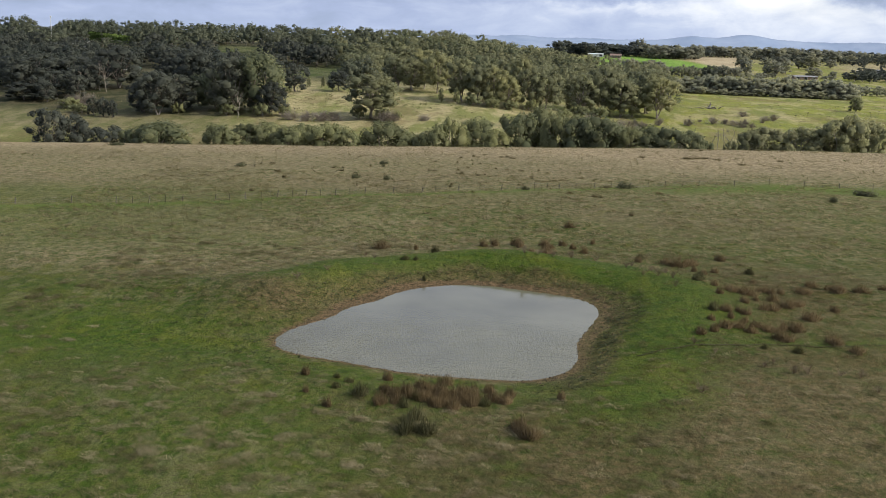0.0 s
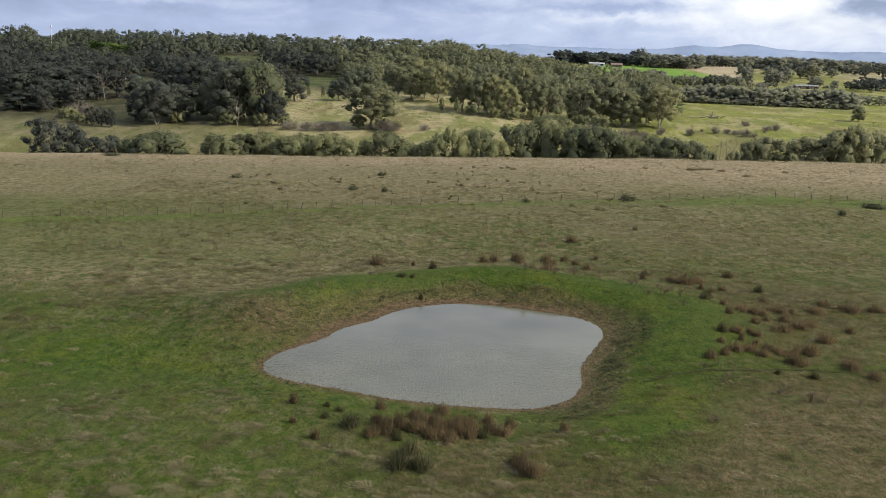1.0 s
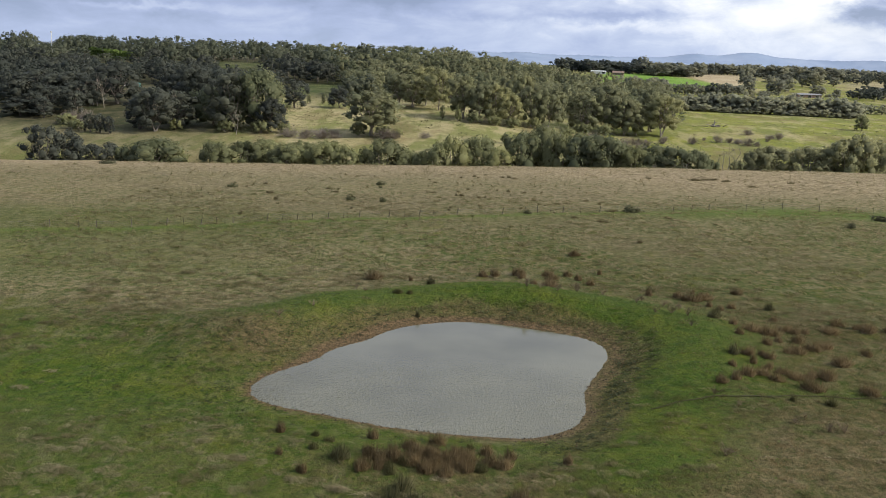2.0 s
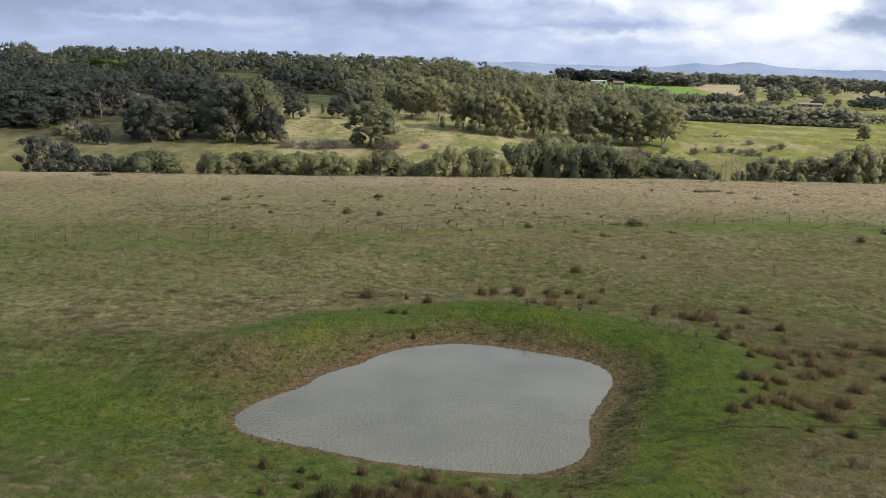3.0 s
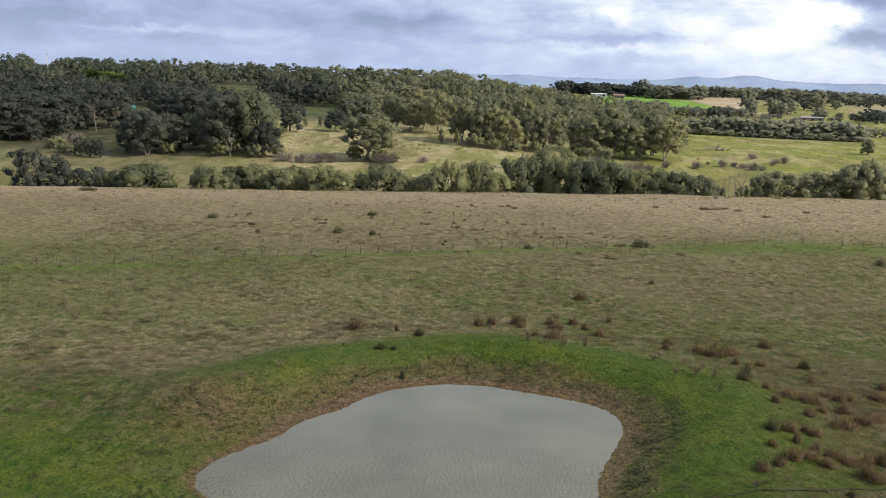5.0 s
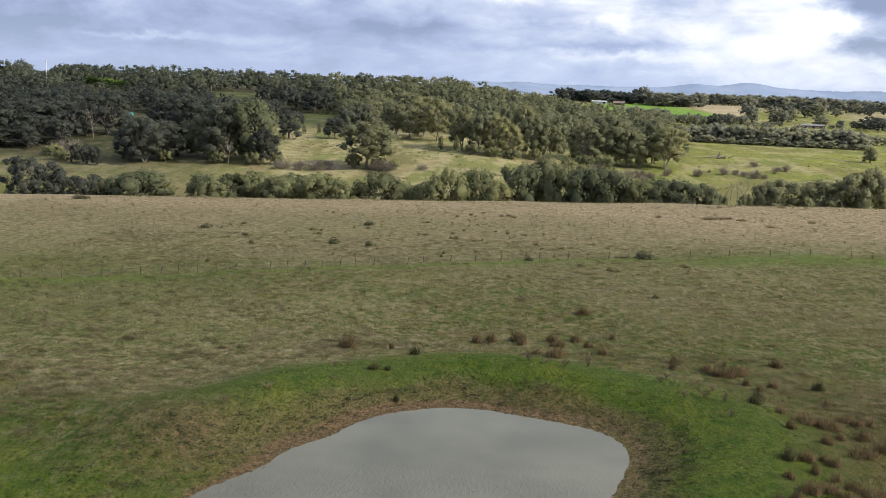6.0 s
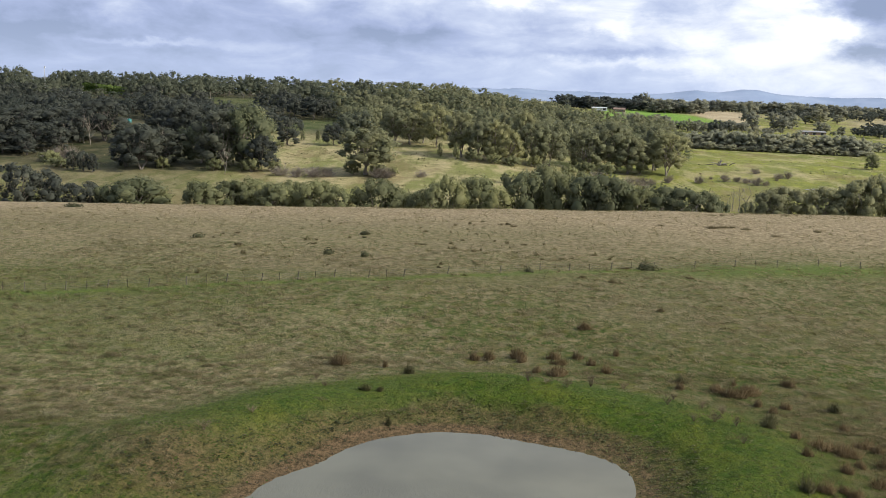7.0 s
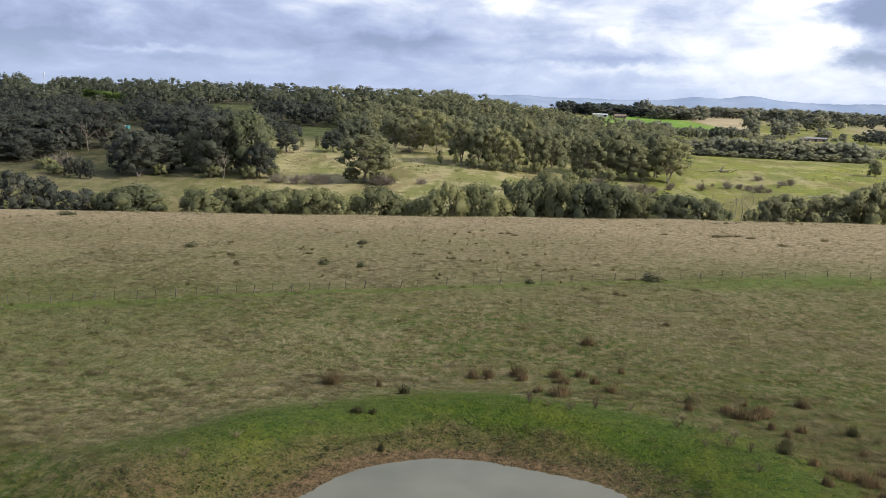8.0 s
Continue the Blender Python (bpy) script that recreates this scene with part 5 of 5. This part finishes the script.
for k in range(1150):
    a, b = MOUNDS.uniform(-48, 40), MOUNDS.uniform(46, 86)
    near = (1 - 0.8 * S(b, 58, 76)) * (1 - 0.6 * S(a, 2, 14))
    group = math.sin(a * 0.5 + 1.5 * math.sin(b * 0.4)) * math.sin(b * 0.6 + 1.5 * math.sin(a * 0.3))
    if MOUNDS.uniform(0, 1) > near or shore_gap(a, b) < 3.5 or group < MOUNDS.uniform(-0.7, 0.1):
        continue
    for j in range(int(MOUNDS.integers(1, 4))):
        x, y, w = a + MOUNDS.normal(0, 0.7), b + MOUNDS.normal(0, 0.4), MOUNDS.uniform(0.45, 1.25)
        v, f = kinds[int(MOUNDS.integers(6))]
        pale.append((v * np.array([w * MOUNDS.uniform(0.9, 1.5), w, w * MOUNDS.uniform(0.6, 1.0)]) + np.array([x, y, float(land(x, y))]), f))
        pale_tone.append(np.full(len(v), MOUNDS.uniform(0.2, 1.0)))
v, f = joined(pale)
tagged(new("bleached_grass", mesh_of("bleached_grass", v, f, BLEACHED, normals=soft_up(len(v), 0.12), tone=np.concatenate(pale_tone))), "bleached mounds of flattened grass in green pasture", "grass", kind="stuff")


# rank brown grass on the rise beside the dam
x, y = RNG.uniform(-14, 48, 9000), RNG.uniform(46, 128, 9000)
g = shore_gap(x, y)
thick = np.maximum(S(x + 0.3 * (80 - y), 2, 12) * (1 - S(y, 84, 94)), 0.8 * np.exp(-((x - 34) / 12) ** 2 - ((y - 106) / 18) ** 2)) * S(g, 5, 9)
thick = np.maximum(thick, 0.6 * S(x, -12, -2) * (1 - S(y, 62, 70)))
thick = thick * (0.25 + 0.75 * (np.sin(x * 0.7 + 2 * np.sin(y * 0.5)) * np.sin(y * 0.8 + 2 * np.sin(x * 0.6)) > -0.15))
keep = RNG.uniform(0, 1, 9000) < thick
tufts = [blades(np.random.default_rng(600 + k), 22, 0.34, 0.30, 0.012, 1.3, short=0.3) for k in range(8)]
rank_tufts = [(tufts[int(RNG.integers(8))][0] * RNG.uniform(0.7, 1.4) + (a, b, float(land(a, b))), tufts[0][1]) for a, b in zip(x[keep], y[keep])]
v, f = joined(rank_tufts)
under = np.cross(v[f[:, 1]] - v[f[:, 0]], v[f[:, 2]] - v[f[:, 0]])[:, 2] < 0
f[under] = f[under][:, ::-1]
tagged(new("rank_grass", mesh_of("rank_grass", v, f, RANK, normals=soft_up(len(v), 0.25))), "rank brown grass standing in rough pasture", "grass", kind="stuff")


# short lush grass on the dam bank
x, y = RNG.uniform(-48, 32, 60000), RNG.uniform(58, 128, 60000)
g = shore_gap(x, y)
thick = S(g, 2, 4) * (1 - S(g, 10, 16)) * (0.25 + 0.75 * S(y + 0.25 * x, 86, 104)) + 0.5 * np.exp(-((x + 36) / 17) ** 2 - ((y - 84) / 13) ** 2)
thick = thick * (0.3 + 0.7 * (np.sin(x * 1.1 + 2 * np.sin(y * 0.8)) * np.sin(y * 1.3 + 2 * np.sin(x * 0.9)) > -0.2))
keep = RNG.uniform(0, 1, 60000) < 0.75 * thick
x, y = x[keep], y[keep]
spot = np.stack([x, y, land(x, y) + RNG.uniform(0.035, 0.07, len(x))], -1)
tagged(new("bank_grass", mesh_of("bank_grass", *leaves(spot, np.tile((0, -0.2, 1.0), (len(spot), 1)), 0.10, 0.2), LUSH, normals=soft_up(4 * len(spot), 0.3))), "short bright-green grass tufts on the dam bank", "grass", kind="stuff")


# weeds and clods on the muddy banks
x, y = RNG.uniform(-30, 30, 24000), RNG.uniform(70, 128, 24000)
g = shore_gap(x, y)
chance = 0.7 * np.exp(-((x + 20.5) / 5) ** 2 - ((y - 96) / 6) ** 2) * S(g, 0.9, 1.8) + (1 - S(g + 0.5 * np.sin(x * 0.6), 3.4, 5.2)) * S(g, 0.9, 1.8) * (0.15 + 0.75 * np.maximum(S(x, 2, 11), S(y, 96, 106)))
keep = RNG.uniform(0, 1, len(x)) < chance * (0.25 + 0.75 * (np.sin(x * 1.3 + 2 * np.sin(y * 1.1)) * np.sin(y * 1.5 + 2 * np.sin(x * 0.8)) > 0.05))
x, y = x[keep], y[keep]
spot = np.repeat(np.stack([x, y, land(x, y) + 0.06], -1), 7, axis=0) + RNG.normal(0, 1, (7 * len(x), 3)) * (0.22, 0.22, 0.05)
tagged(new("bank_weeds", mesh_of("bank_weeds", *leaves(spot, np.tile((0, 0, 1.0), (len(spot), 1)), RNG.uniform(0.05, 0.12, (len(spot), 1)), 0.3), WEED, normals=soft_up(4 * len(spot), 0.25))), "low dark-green weeds on the muddy dam bank", "weeds", kind="stuff")
x, y = RNG.uniform(-24, 18, 9000), RNG.uniform(72, 114, 9000)
g = shore_gap(x, y)
keep = (g > 0.05) & (RNG.uniform(0, 1, len(x)) < (1 - S(g, 0.6 + 2.0 * S(x, 3, 11), 1.2 + 3.0 * S(x, 3, 11))) * 0.5)
clods = []
for a, b in zip(x[keep], y[keep]):
    r = RNG.uniform(0.04, 0.13)
    k = np.array([(1, 0, 0), (0, 1, 0), (-1, 0, 0), (0, -1, 0), (0, 0, 0.7), (0, 0, -0.5)]) * RNG.uniform(0.7, 1.3, (6, 3)) * r
    clods.append((k + (a, b, float(land(a, b)) + 0.02), np.array([(0, 1, 4), (1, 2, 4), (2, 3, 4), (3, 0, 4), (1, 0, 5), (2, 1, 5), (3, 2, 5), (0, 3, 5)])))
tagged(new("shore_stones", mesh_of("shore_stones", *joined(clods), STONE)), "brown clods and stones along the waterline", "stones", kind="stuff")


# rank tussocks over the valley floor
y = RNG.uniform(470, 900, 9000)
x = RNG.uniform(-0.5, 0.42, 9000) * y
keep = (RNG.uniform(0, 1, 9000) > 0.75 * S(x / y, 0.05, 0.14)) & (RNG.uniform(0, 1, 9000) > 0.85 * S(-x / y, 0.2, 0.3)) & (np.sin(x * 0.06 + 2 * np.sin(y * 0.03)) * np.sin(y * 0.045 + 2 * np.sin(x * 0.04)) > RNG.uniform(-0.6, 0.9, 9000))
x, y = x[keep], y[keep]
spot = np.repeat(np.stack([x, y, land(x, y) + 0.25], -1), 6, axis=0) + RNG.normal(0, 1, (6 * len(x), 3)) * (1.1, 1.1, 0.2)
tagged(new("valley_tussocks", mesh_of("valley_tussocks", *leaves(spot, np.tile((0, -0.5, 1.0), (len(spot), 1)), 0.42, 0.4), TUSSOCK)), "rank olive and straw tussocks on valley flats", "grass", kind="stuff")


# ---- fence ----
def post_mesh(name, radius, height, sides, mat, crown):
    v, f = tube([(0, 0, -0.25), (0, 0, height * 0.5), (0, 0, height - crown), (0, 0, height)], [radius * 1.05, radius, radius, radius * 0.7], sides)
    return mesh_of(name, v, np.vstack([f]), mat)


fence = tagged(new("fence"), "old post and wire fence crossing the paddock", "fence")
wood_post, steel_post = post_mesh("post", 0.06, 1.25, 7, WOOD_POST, 0.03), post_mesh("post", 0.03, 1.2, 4, STEEL_POST, 0.01)
x, k, tops = -112.0, 0, []
while x < 128:
    y = float(fence_line(x))
    tilt = RNG.normal(0, 1.5) if x > 30 or k % 2 else RNG.normal(9, 3)
    m = pose(x, y, float(land(x, y)), RNG.normal(0, 2), tilt, RNG.uniform(0, 90))
    part("post", wood_post if k % 2 == 0 else steel_post, fence, at=pose(0, 0, 0) @ m)
    tops.append((x, y))
    x += (2.55 if -70 < x < -12 else 4.1 if x < 3 else 2.4 if x < 11 else 3.7) * RNG.uniform(0.92, 1.08)
    k += 1
for level in (0.3, 0.65, 1.0):
    part("wire", mesh_of("wire", *tube([(a, b, float(land(a, b)) + level) for a, b in tops], [0.006] * len(tops), 3), WIRE), fence)


# ---- dead timber and bare shrubs in the valley ----
def bare_tree(name, label, seed, height, limbs, mat, parent_group=""):
    rng = np.random.default_rng(seed)
    bits = [tube([(0, 0, -0.3), (rng.normal(0, 0.05) * height, rng.normal(0, 0.03) * height, height * 0.35), (rng.normal(0, 0.07) * height, 0, height * 0.65), (rng.normal(0, 0.12) * height, 0.1, height)], [height * 0.016, height * 0.013, height * 0.009, height * 0.003])]
    for k in range(limbs):
        z = height * rng.uniform(0.25, 0.9)
        a, l = rng.uniform(0, 6.28), height * rng.uniform(0.15, 0.35)
        p, q = Vector((0.1, 0, z * 0.8)), Vector((math.cos(a) * l, math.sin(a) * l, z + l * rng.uniform(0.4, 1.0)))
        bits.append(tube([p, (p + q) / 2 + Vector((0, 0, -0.1)), q], [height * 0.007, height * 0.005, height * 0.002], 4))
        for j in range(3):
            e = q + Vector(rng.normal(0, 1, 3)) * l * 0.35
            bits.append(tube([(p + q) / 2, (p + q + e) / 3, e], [height * 0.004, height * 0.003, height * 0.0015], 3))
    v, f = joined(bits)
    return tagged(new(name, mesh_of(name, v, f, mat, True)), label, "tree", parent_group)


for k, (x, y, h) in enumerate(((109, 505, 8), (115, 508, 13), (119, 510, 14), (113, 512, 11))):
    bare_tree("dead_tree", "bare grey dead tree standing by the creek", 300 + k, h, 4, DEAD, "dead trees").matrix_basis = pose(x, y, float(land(x, y)), 0, 0, 70 * k)
for k, (x, y, h) in enumerate(((-152, 543, 13), (-262, 622, 17), (-268, 626, 19), (-275, 618, 15), (-214, 618, 14), (-120, 548, 7))):
    bare_tree("dead_tree", "white bare dead gum against dark trees", 320 + k, h, 9, BARK, "white dead gums").matrix_basis = pose(x, y, float(land(x, y)), 0, 0, 70 * k)
for k, (x, y) in enumerate(((58, 424), (66, 428), (74, 424))):
    bare_tree("fallen_branch", "tangled grey fallen branches under creek trees", 340 + k, 9, 8, DEAD, "fallen branches").matrix_basis = pose(x, y, float(land(x, y)) + 0.6, 8, 78, 30 * k - 20)
log = tagged(new("fallen_tree"), "broken fallen grey tree trunk with a stump", "log")
log.matrix_basis = pose(149, 718, float(land(149, 718)))
rng = np.random.default_rng(350)
stump = [tube([(0, 0, -0.5), (0.3, 0, 1.4), (0.9, 0.2, 3.2), (0.7, 0.3, 5.0)], [1.0, 0.7, 0.45, 0.15], 8), tube([(0.2, 0, 1.0), (-0.9, 0.2, 2.3), (-1.1, 0.2, 3.3)], [0.5, 0.3, 0.1], 6), tube([(0.8, 0.1, 2.8), (1.9, 0.1, 3.4)], [0.3, 0.1], 5)]
part("stump", mesh_of("stump", *joined(stump), DEAD, True), log)
for k in range(13):
    c, a, l = rng.normal(2, 4.5), rng.uniform(-0.9, 0.9) + math.pi * (k % 2), rng.uniform(3, 6.5)
    e = (c + l * math.cos(a), l * math.sin(a) + rng.normal(0, 0.6), rng.uniform(0.3, 2.2))
    part("branch", mesh_of("branch", *tube([(c, 0, 0.3), ((c + e[0]) / 2, e[1] / 2 + rng.normal(0, 0.3), e[2] * 0.7 + 0.3), e], [rng.uniform(0.2, 0.5), 0.26, 0.08], 6), DEAD, True), log)


def shrub_kind(seed):
    rng = np.random.default_rng(seed)
    bits = []
    for k in range(60):
        d = Vector((rng.normal(0, 0.6), rng.normal(0, 0.6), rng.uniform(0.25, 1.3))).normalized() * rng.uniform(1.8, 3.6)
        m = d * 0.5 + Vector(rng.normal(0, 0.2, 3))
        bits.append(tube([(0, 0, -0.2), m, d], [0.04, 0.028, 0.014], 3))
        for j in range(6):
            e = d * rng.uniform(0.55, 1) + Vector(rng.normal(0, 0.5, 3))
            bits.append(tube([m, e], [0.022, 0.012], 3))
    v, f = joined(bits)
    return tagged(new("bare_shrub", mesh_of("bare_shrub", v, f, SHRUB)), "leafless purple-grey shrub in open pasture", "shrub", "bare shrubs")


shrubs = [shrub_kind(400 + k) for k in range(2)]
for k, (x, y, s) in enumerate(((119, 632, 1.5), (137, 644, 1.4), (130, 650, 0.7), (145, 644, 1.0), (150, 641, 1.3), (155, 634, 1.6), (160, 634, 1.0), (165, 682, 1.3), (176, 665, 1.25), (182, 667, 1.3), (172, 655, 0.6),
                               (100, 627, 1.5), (54, 612, 1.9), (74, 605, 1.8), (81, 610, 1.8), (87, 612, 1.4), (60, 560, 2.0), (48, 575, 1.8), (-122, 545, 1.8), (-112, 543, 2.0), (-104, 545, 2.0), (-97, 548, 1.7), (-46, 560, 1.2), (-261, 566, 1.9), (-256, 568, 2.2), (-250, 569, 2.0), (-69, 552, 1.9), (-64, 554, 1.6), (30, 580, 1.9), (80, 590, 1.7))):
    set_plant(shrubs[k % 2], x, y, 1.25 * s, 53 * k)


# ---- farm buildings far off ----
def box(x0, x1, y0, y1, z0, z1):
    v = np.array([(x, y, z) for z in (z0, z1) for x, y in ((x0, y0), (x1, y0), (x1, y1), (x0, y1))], float)
    return v, np.array([(3, 2, 1, 0), (4, 5, 6, 7), (0, 1, 5, 4), (1, 2, 6, 5), (2, 3, 7, 6), (3, 0, 4, 7)])


def building(name, label, category, x, y, z, turn, long, deep, eaves, ridge, wall, roof, openings):
    root = tagged(new(name), label, category)
    root.matrix_basis = pose(x, y, z, 0, 0, turn)
    a, b = long / 2, deep / 2
    part("wall", mesh_of("wall", *box(-a, a, -b, b, -1.0, eaves), wall), root)
    v = np.array([(-a - .5, -b - .6, eaves - .1), (a + .5, -b - .6, eaves - .1), (a + .5, 0, ridge), (-a - .5, 0, ridge), (a + .5, b + .6, eaves - .1), (-a - .5, b + .6, eaves - .1)])
    v = np.vstack([v, v + (0, 0, 0.16)])
    f = np.array([(0, 1, 2, 3), (3, 2, 4, 5), (6, 7, 8, 9), (9, 8, 10, 11), (0, 1, 7, 6), (5, 4, 10, 11), (0, 3, 9, 6), (3, 5, 11, 9), (1, 2, 8, 7), (2, 4, 10, 8)])
    part("roof", mesh_of("roof", v, f, roof), root)
    for side in (-1, 1):
        part("gable", mesh_of("gable", np.array([(side * a, -b, eaves), (side * a, b, eaves), (side * a, 0, ridge - 0.1), (side * a, 0, ridge - 0.12)]), np.array([(0, 1, 2, 3)]), wall), root)
    for kind, c, w, z0, z1 in openings:
        leaf = part(kind, mesh_of(kind, *box(c - w / 2, c + w / 2, -b - 0.08, -b + 0.1, z0, z1), DARKNESS), root)
        rim = [box(c - w / 2 - 0.12, c - w / 2, -b - 0.12, -b + 0.06, z0, z1 + 0.12), box(c + w / 2, c + w / 2 + 0.12, -b - 0.12, -b + 0.06, z0, z1 + 0.12), box(c - w / 2, c + w / 2, -b - 0.12, -b + 0.06, z1, z1 + 0.12)]
        part("frame", mesh_of("frame", *joined(rim), WHITE_PAINT), leaf, "white painted frame")
        if kind == "window":
            part("sill", mesh_of("sill", *box(c - w / 2 - 0.15, c + w / 2 + 0.15, -b - 0.22, -b, z0 - 0.1, z0), WHITE_PAINT), leaf)
    top = next(o for o in root.children if o.name.startswith("roof"))
    if category == "house":
        part("chimney", mesh_of("chimney", *joined([box(a * 0.4, a * 0.4 + 0.9, -0.45, 0.45, eaves, ridge + 1.1), box(a * 0.4 - 0.1, a * 0.4 + 1.0, -0.55, 0.55, ridge + 1.1, ridge + 1.25)]), BRICKWORK), top, "brown brick chimney")
    part("ridge_cap", mesh_of("ridge_cap", *box(-a - 0.5, a + 0.5, -0.2, 0.2, ridge + 0.1, ridge + 0.2), roof), top)
    return root


def on_land(x, y):
    return float(land(x, y))


WIN = (("window", -6, 2, 1, 2.2), ("door", 0, 1.2, 0, 2.1), ("window", 5, 2.4, 1, 2.2))
building("farm_shed", "long white metal shed on the far ridge", "shed", 152, 1730, on_land(152, 1730) + 2, 4, 26, 10, 3.5, 5, TIN_WHITE, TIN_WHITE, (("door", 8, 5, 0, 3.4),))
building("farm_house", "brown farmhouse with a tiled roof on the ridge", "house", 190, 1760, on_land(190, 1760) + 1, -8, 20, 12, 3, 6, BRICKWORK, BRICKWORK, WIN)
building("stable", "low grey-roofed stable among dark trees", "shed", 382, 1284, on_land(382, 1284), 3, 30, 11, 3.5, 5.0, BRICKWORK, TIN_GREY, (("door", -10, 4, 0, 3), ("door", 0, 4, 0, 3), ("door", 10, 4, 0, 3)))
building("farm_shed", "white metal shed behind a tree row", "shed", 511, 1442, on_land(511, 1442), -4, 19, 10, 4, 6.2, TIN_WHITE, TIN_WHITE, (("door", 0, 5, 0, 3.6),))
building("farm_shed", "tall grey metal shed behind a tree row", "shed", 536, 1452, on_land(536, 1452), 84, 20, 14, 4.5, 8, TIN_GREY, TIN_GREY, (("door", 0, 5, 0, 3.8),))
building("farm_house", "white farmhouse among trees on the hilltop", "house", -470, 1000, on_land(-470, 1000), 12, 22, 10, 3.2, 6.0, WHITE_PAINT, TIN_GREY, WIN)
building("farm_house", "cream farmhouse with grey roof among hill trees", "house", -440, 985, on_land(-440, 985) + 1, -10, 18, 9, 3, 6, WHITE_PAINT, TIN_GREY, WIN)
building("farm_shed", "small grey-roofed shed in a woodland clearing", "shed", -288, 860, on_land(-288, 860) + 1, 6, 13, 7, 2.8, 4, TIN_WHITE, TIN_GREY, (("door", 0, 3, 0, 2.3),))
tank = tagged(new("water_tank"), "round teal plastic water tank beside a shed", "tank")
tank.matrix_basis = pose(-303, 786, on_land(-303, 786))
part("barrel", mesh_of("barrel", *tube([(0, 0, -1), (0, 0, 2.6), (0, 0, 3.1)], [1.8, 1.8, 1.0], 20), TEAL, True), tank)
part("lid", mesh_of("lid", *tube([(0, 0, 3.1), (0, 0, 3.35)], [1.0, 0.2], 16), TEAL, True), tank)
for k, x in enumerate((-313, -307)):
    van = tagged(new("caravan"), "small white caravan parked in a clearing", "caravan", "caravans")
    van.matrix_basis = pose(x, 786 + 4 * k, on_land(x, 786 + 4 * k), 0, 0, 10)
    part("body", mesh_of("body", *box(-2.4, 2.4, -1.1, 1.1, 0.4, 2.6), WHITE_PAINT), van)
    part("window", mesh_of("window", *box(-1.2, 1.2, -1.14, -1.05, 1.4, 2.0), DARKNESS), van)
    for sx in (-0.6, 0.6):
        wheel = part("wheel", mesh_of("wheel", *tube([(sx, -1.15, 0.3), (sx, -0.9, 0.3)], [0.34, 0.34], 12), STEEL_POST), van)
        part("hub", mesh_of("hub", *tube([(sx, -1.18, 0.3), (sx, -1.16, 0.3), (sx, -1.12, 0.3)], [0.02, 0.16, 0.18], 10), TIN_GREY), wheel, "grey wheel hub")
    part("door", mesh_of("door", *box(1.45, 2.05, -1.13, -1.08, 0.5, 2.3), TIN_GREY), van)
    part("roof", mesh_of("roof", *box(-2.3, 2.3, -1.0, 1.0, 2.6, 2.72), WHITE_PAINT), van)
    part("drawbar", mesh_of("drawbar", *tube([(-2.4, 0, 0.45), (-3.5, 0, 0.45)], [0.06, 0.05], 6), STEEL_POST), van)
mast = tagged(new("mast"), "slim white communications mast on the wooded hill", "mast")
mast.matrix_basis = pose(-497, 1039, on_land(-497, 1039))
part("pole", mesh_of("pole", *tube([(0, 0, -1), (0, 0, 14), (0, 0, 26)], [0.5, 0.4, 0.3], 10), WHITE_PAINT, True), mast)
part("antenna", mesh_of("antenna", *box(-0.8, 0.8, -0.4, 0.4, 24.6, 26.4), WHITE_PAINT), mast, "short white antenna panel")
rng = np.random.default_rng(500)
hc = np.stack([rng.uniform(-27, 27, 2600), rng.uniform(-4, 4, 2600), rng.uniform(0.5, 9, 2600)], -1)
hedge = tagged(new("hedge", mesh_of("hedge", *leaves(hc, np.tile((0, -0.6, 0.8), (2600, 1)), 1.1, 0.6, rng), HEDGE)), "long clipped bright-green hedge on the hill", "hedge")
hedge.matrix_basis = pose(-431, 1040, on_land(-431, 1040), 0, 4, -14)
small_dam = np.linspace(0, 2 * math.pi, 40, endpoint=False)
pool = np.stack([190 + 9 * np.cos(small_dam), 627 + 4 * np.sin(small_dam), np.full(40, on_land(187, 622) + 0.35)], -1)
tagged(new("water", mesh_of("water", np.vstack([pool, [[190, 627, on_land(187, 622) + 0.35]]]), [(k, (k + 1) % 40, 40) for k in range(40)], WATER)), "small pale pool of water in the flats", "water", kind="structure")
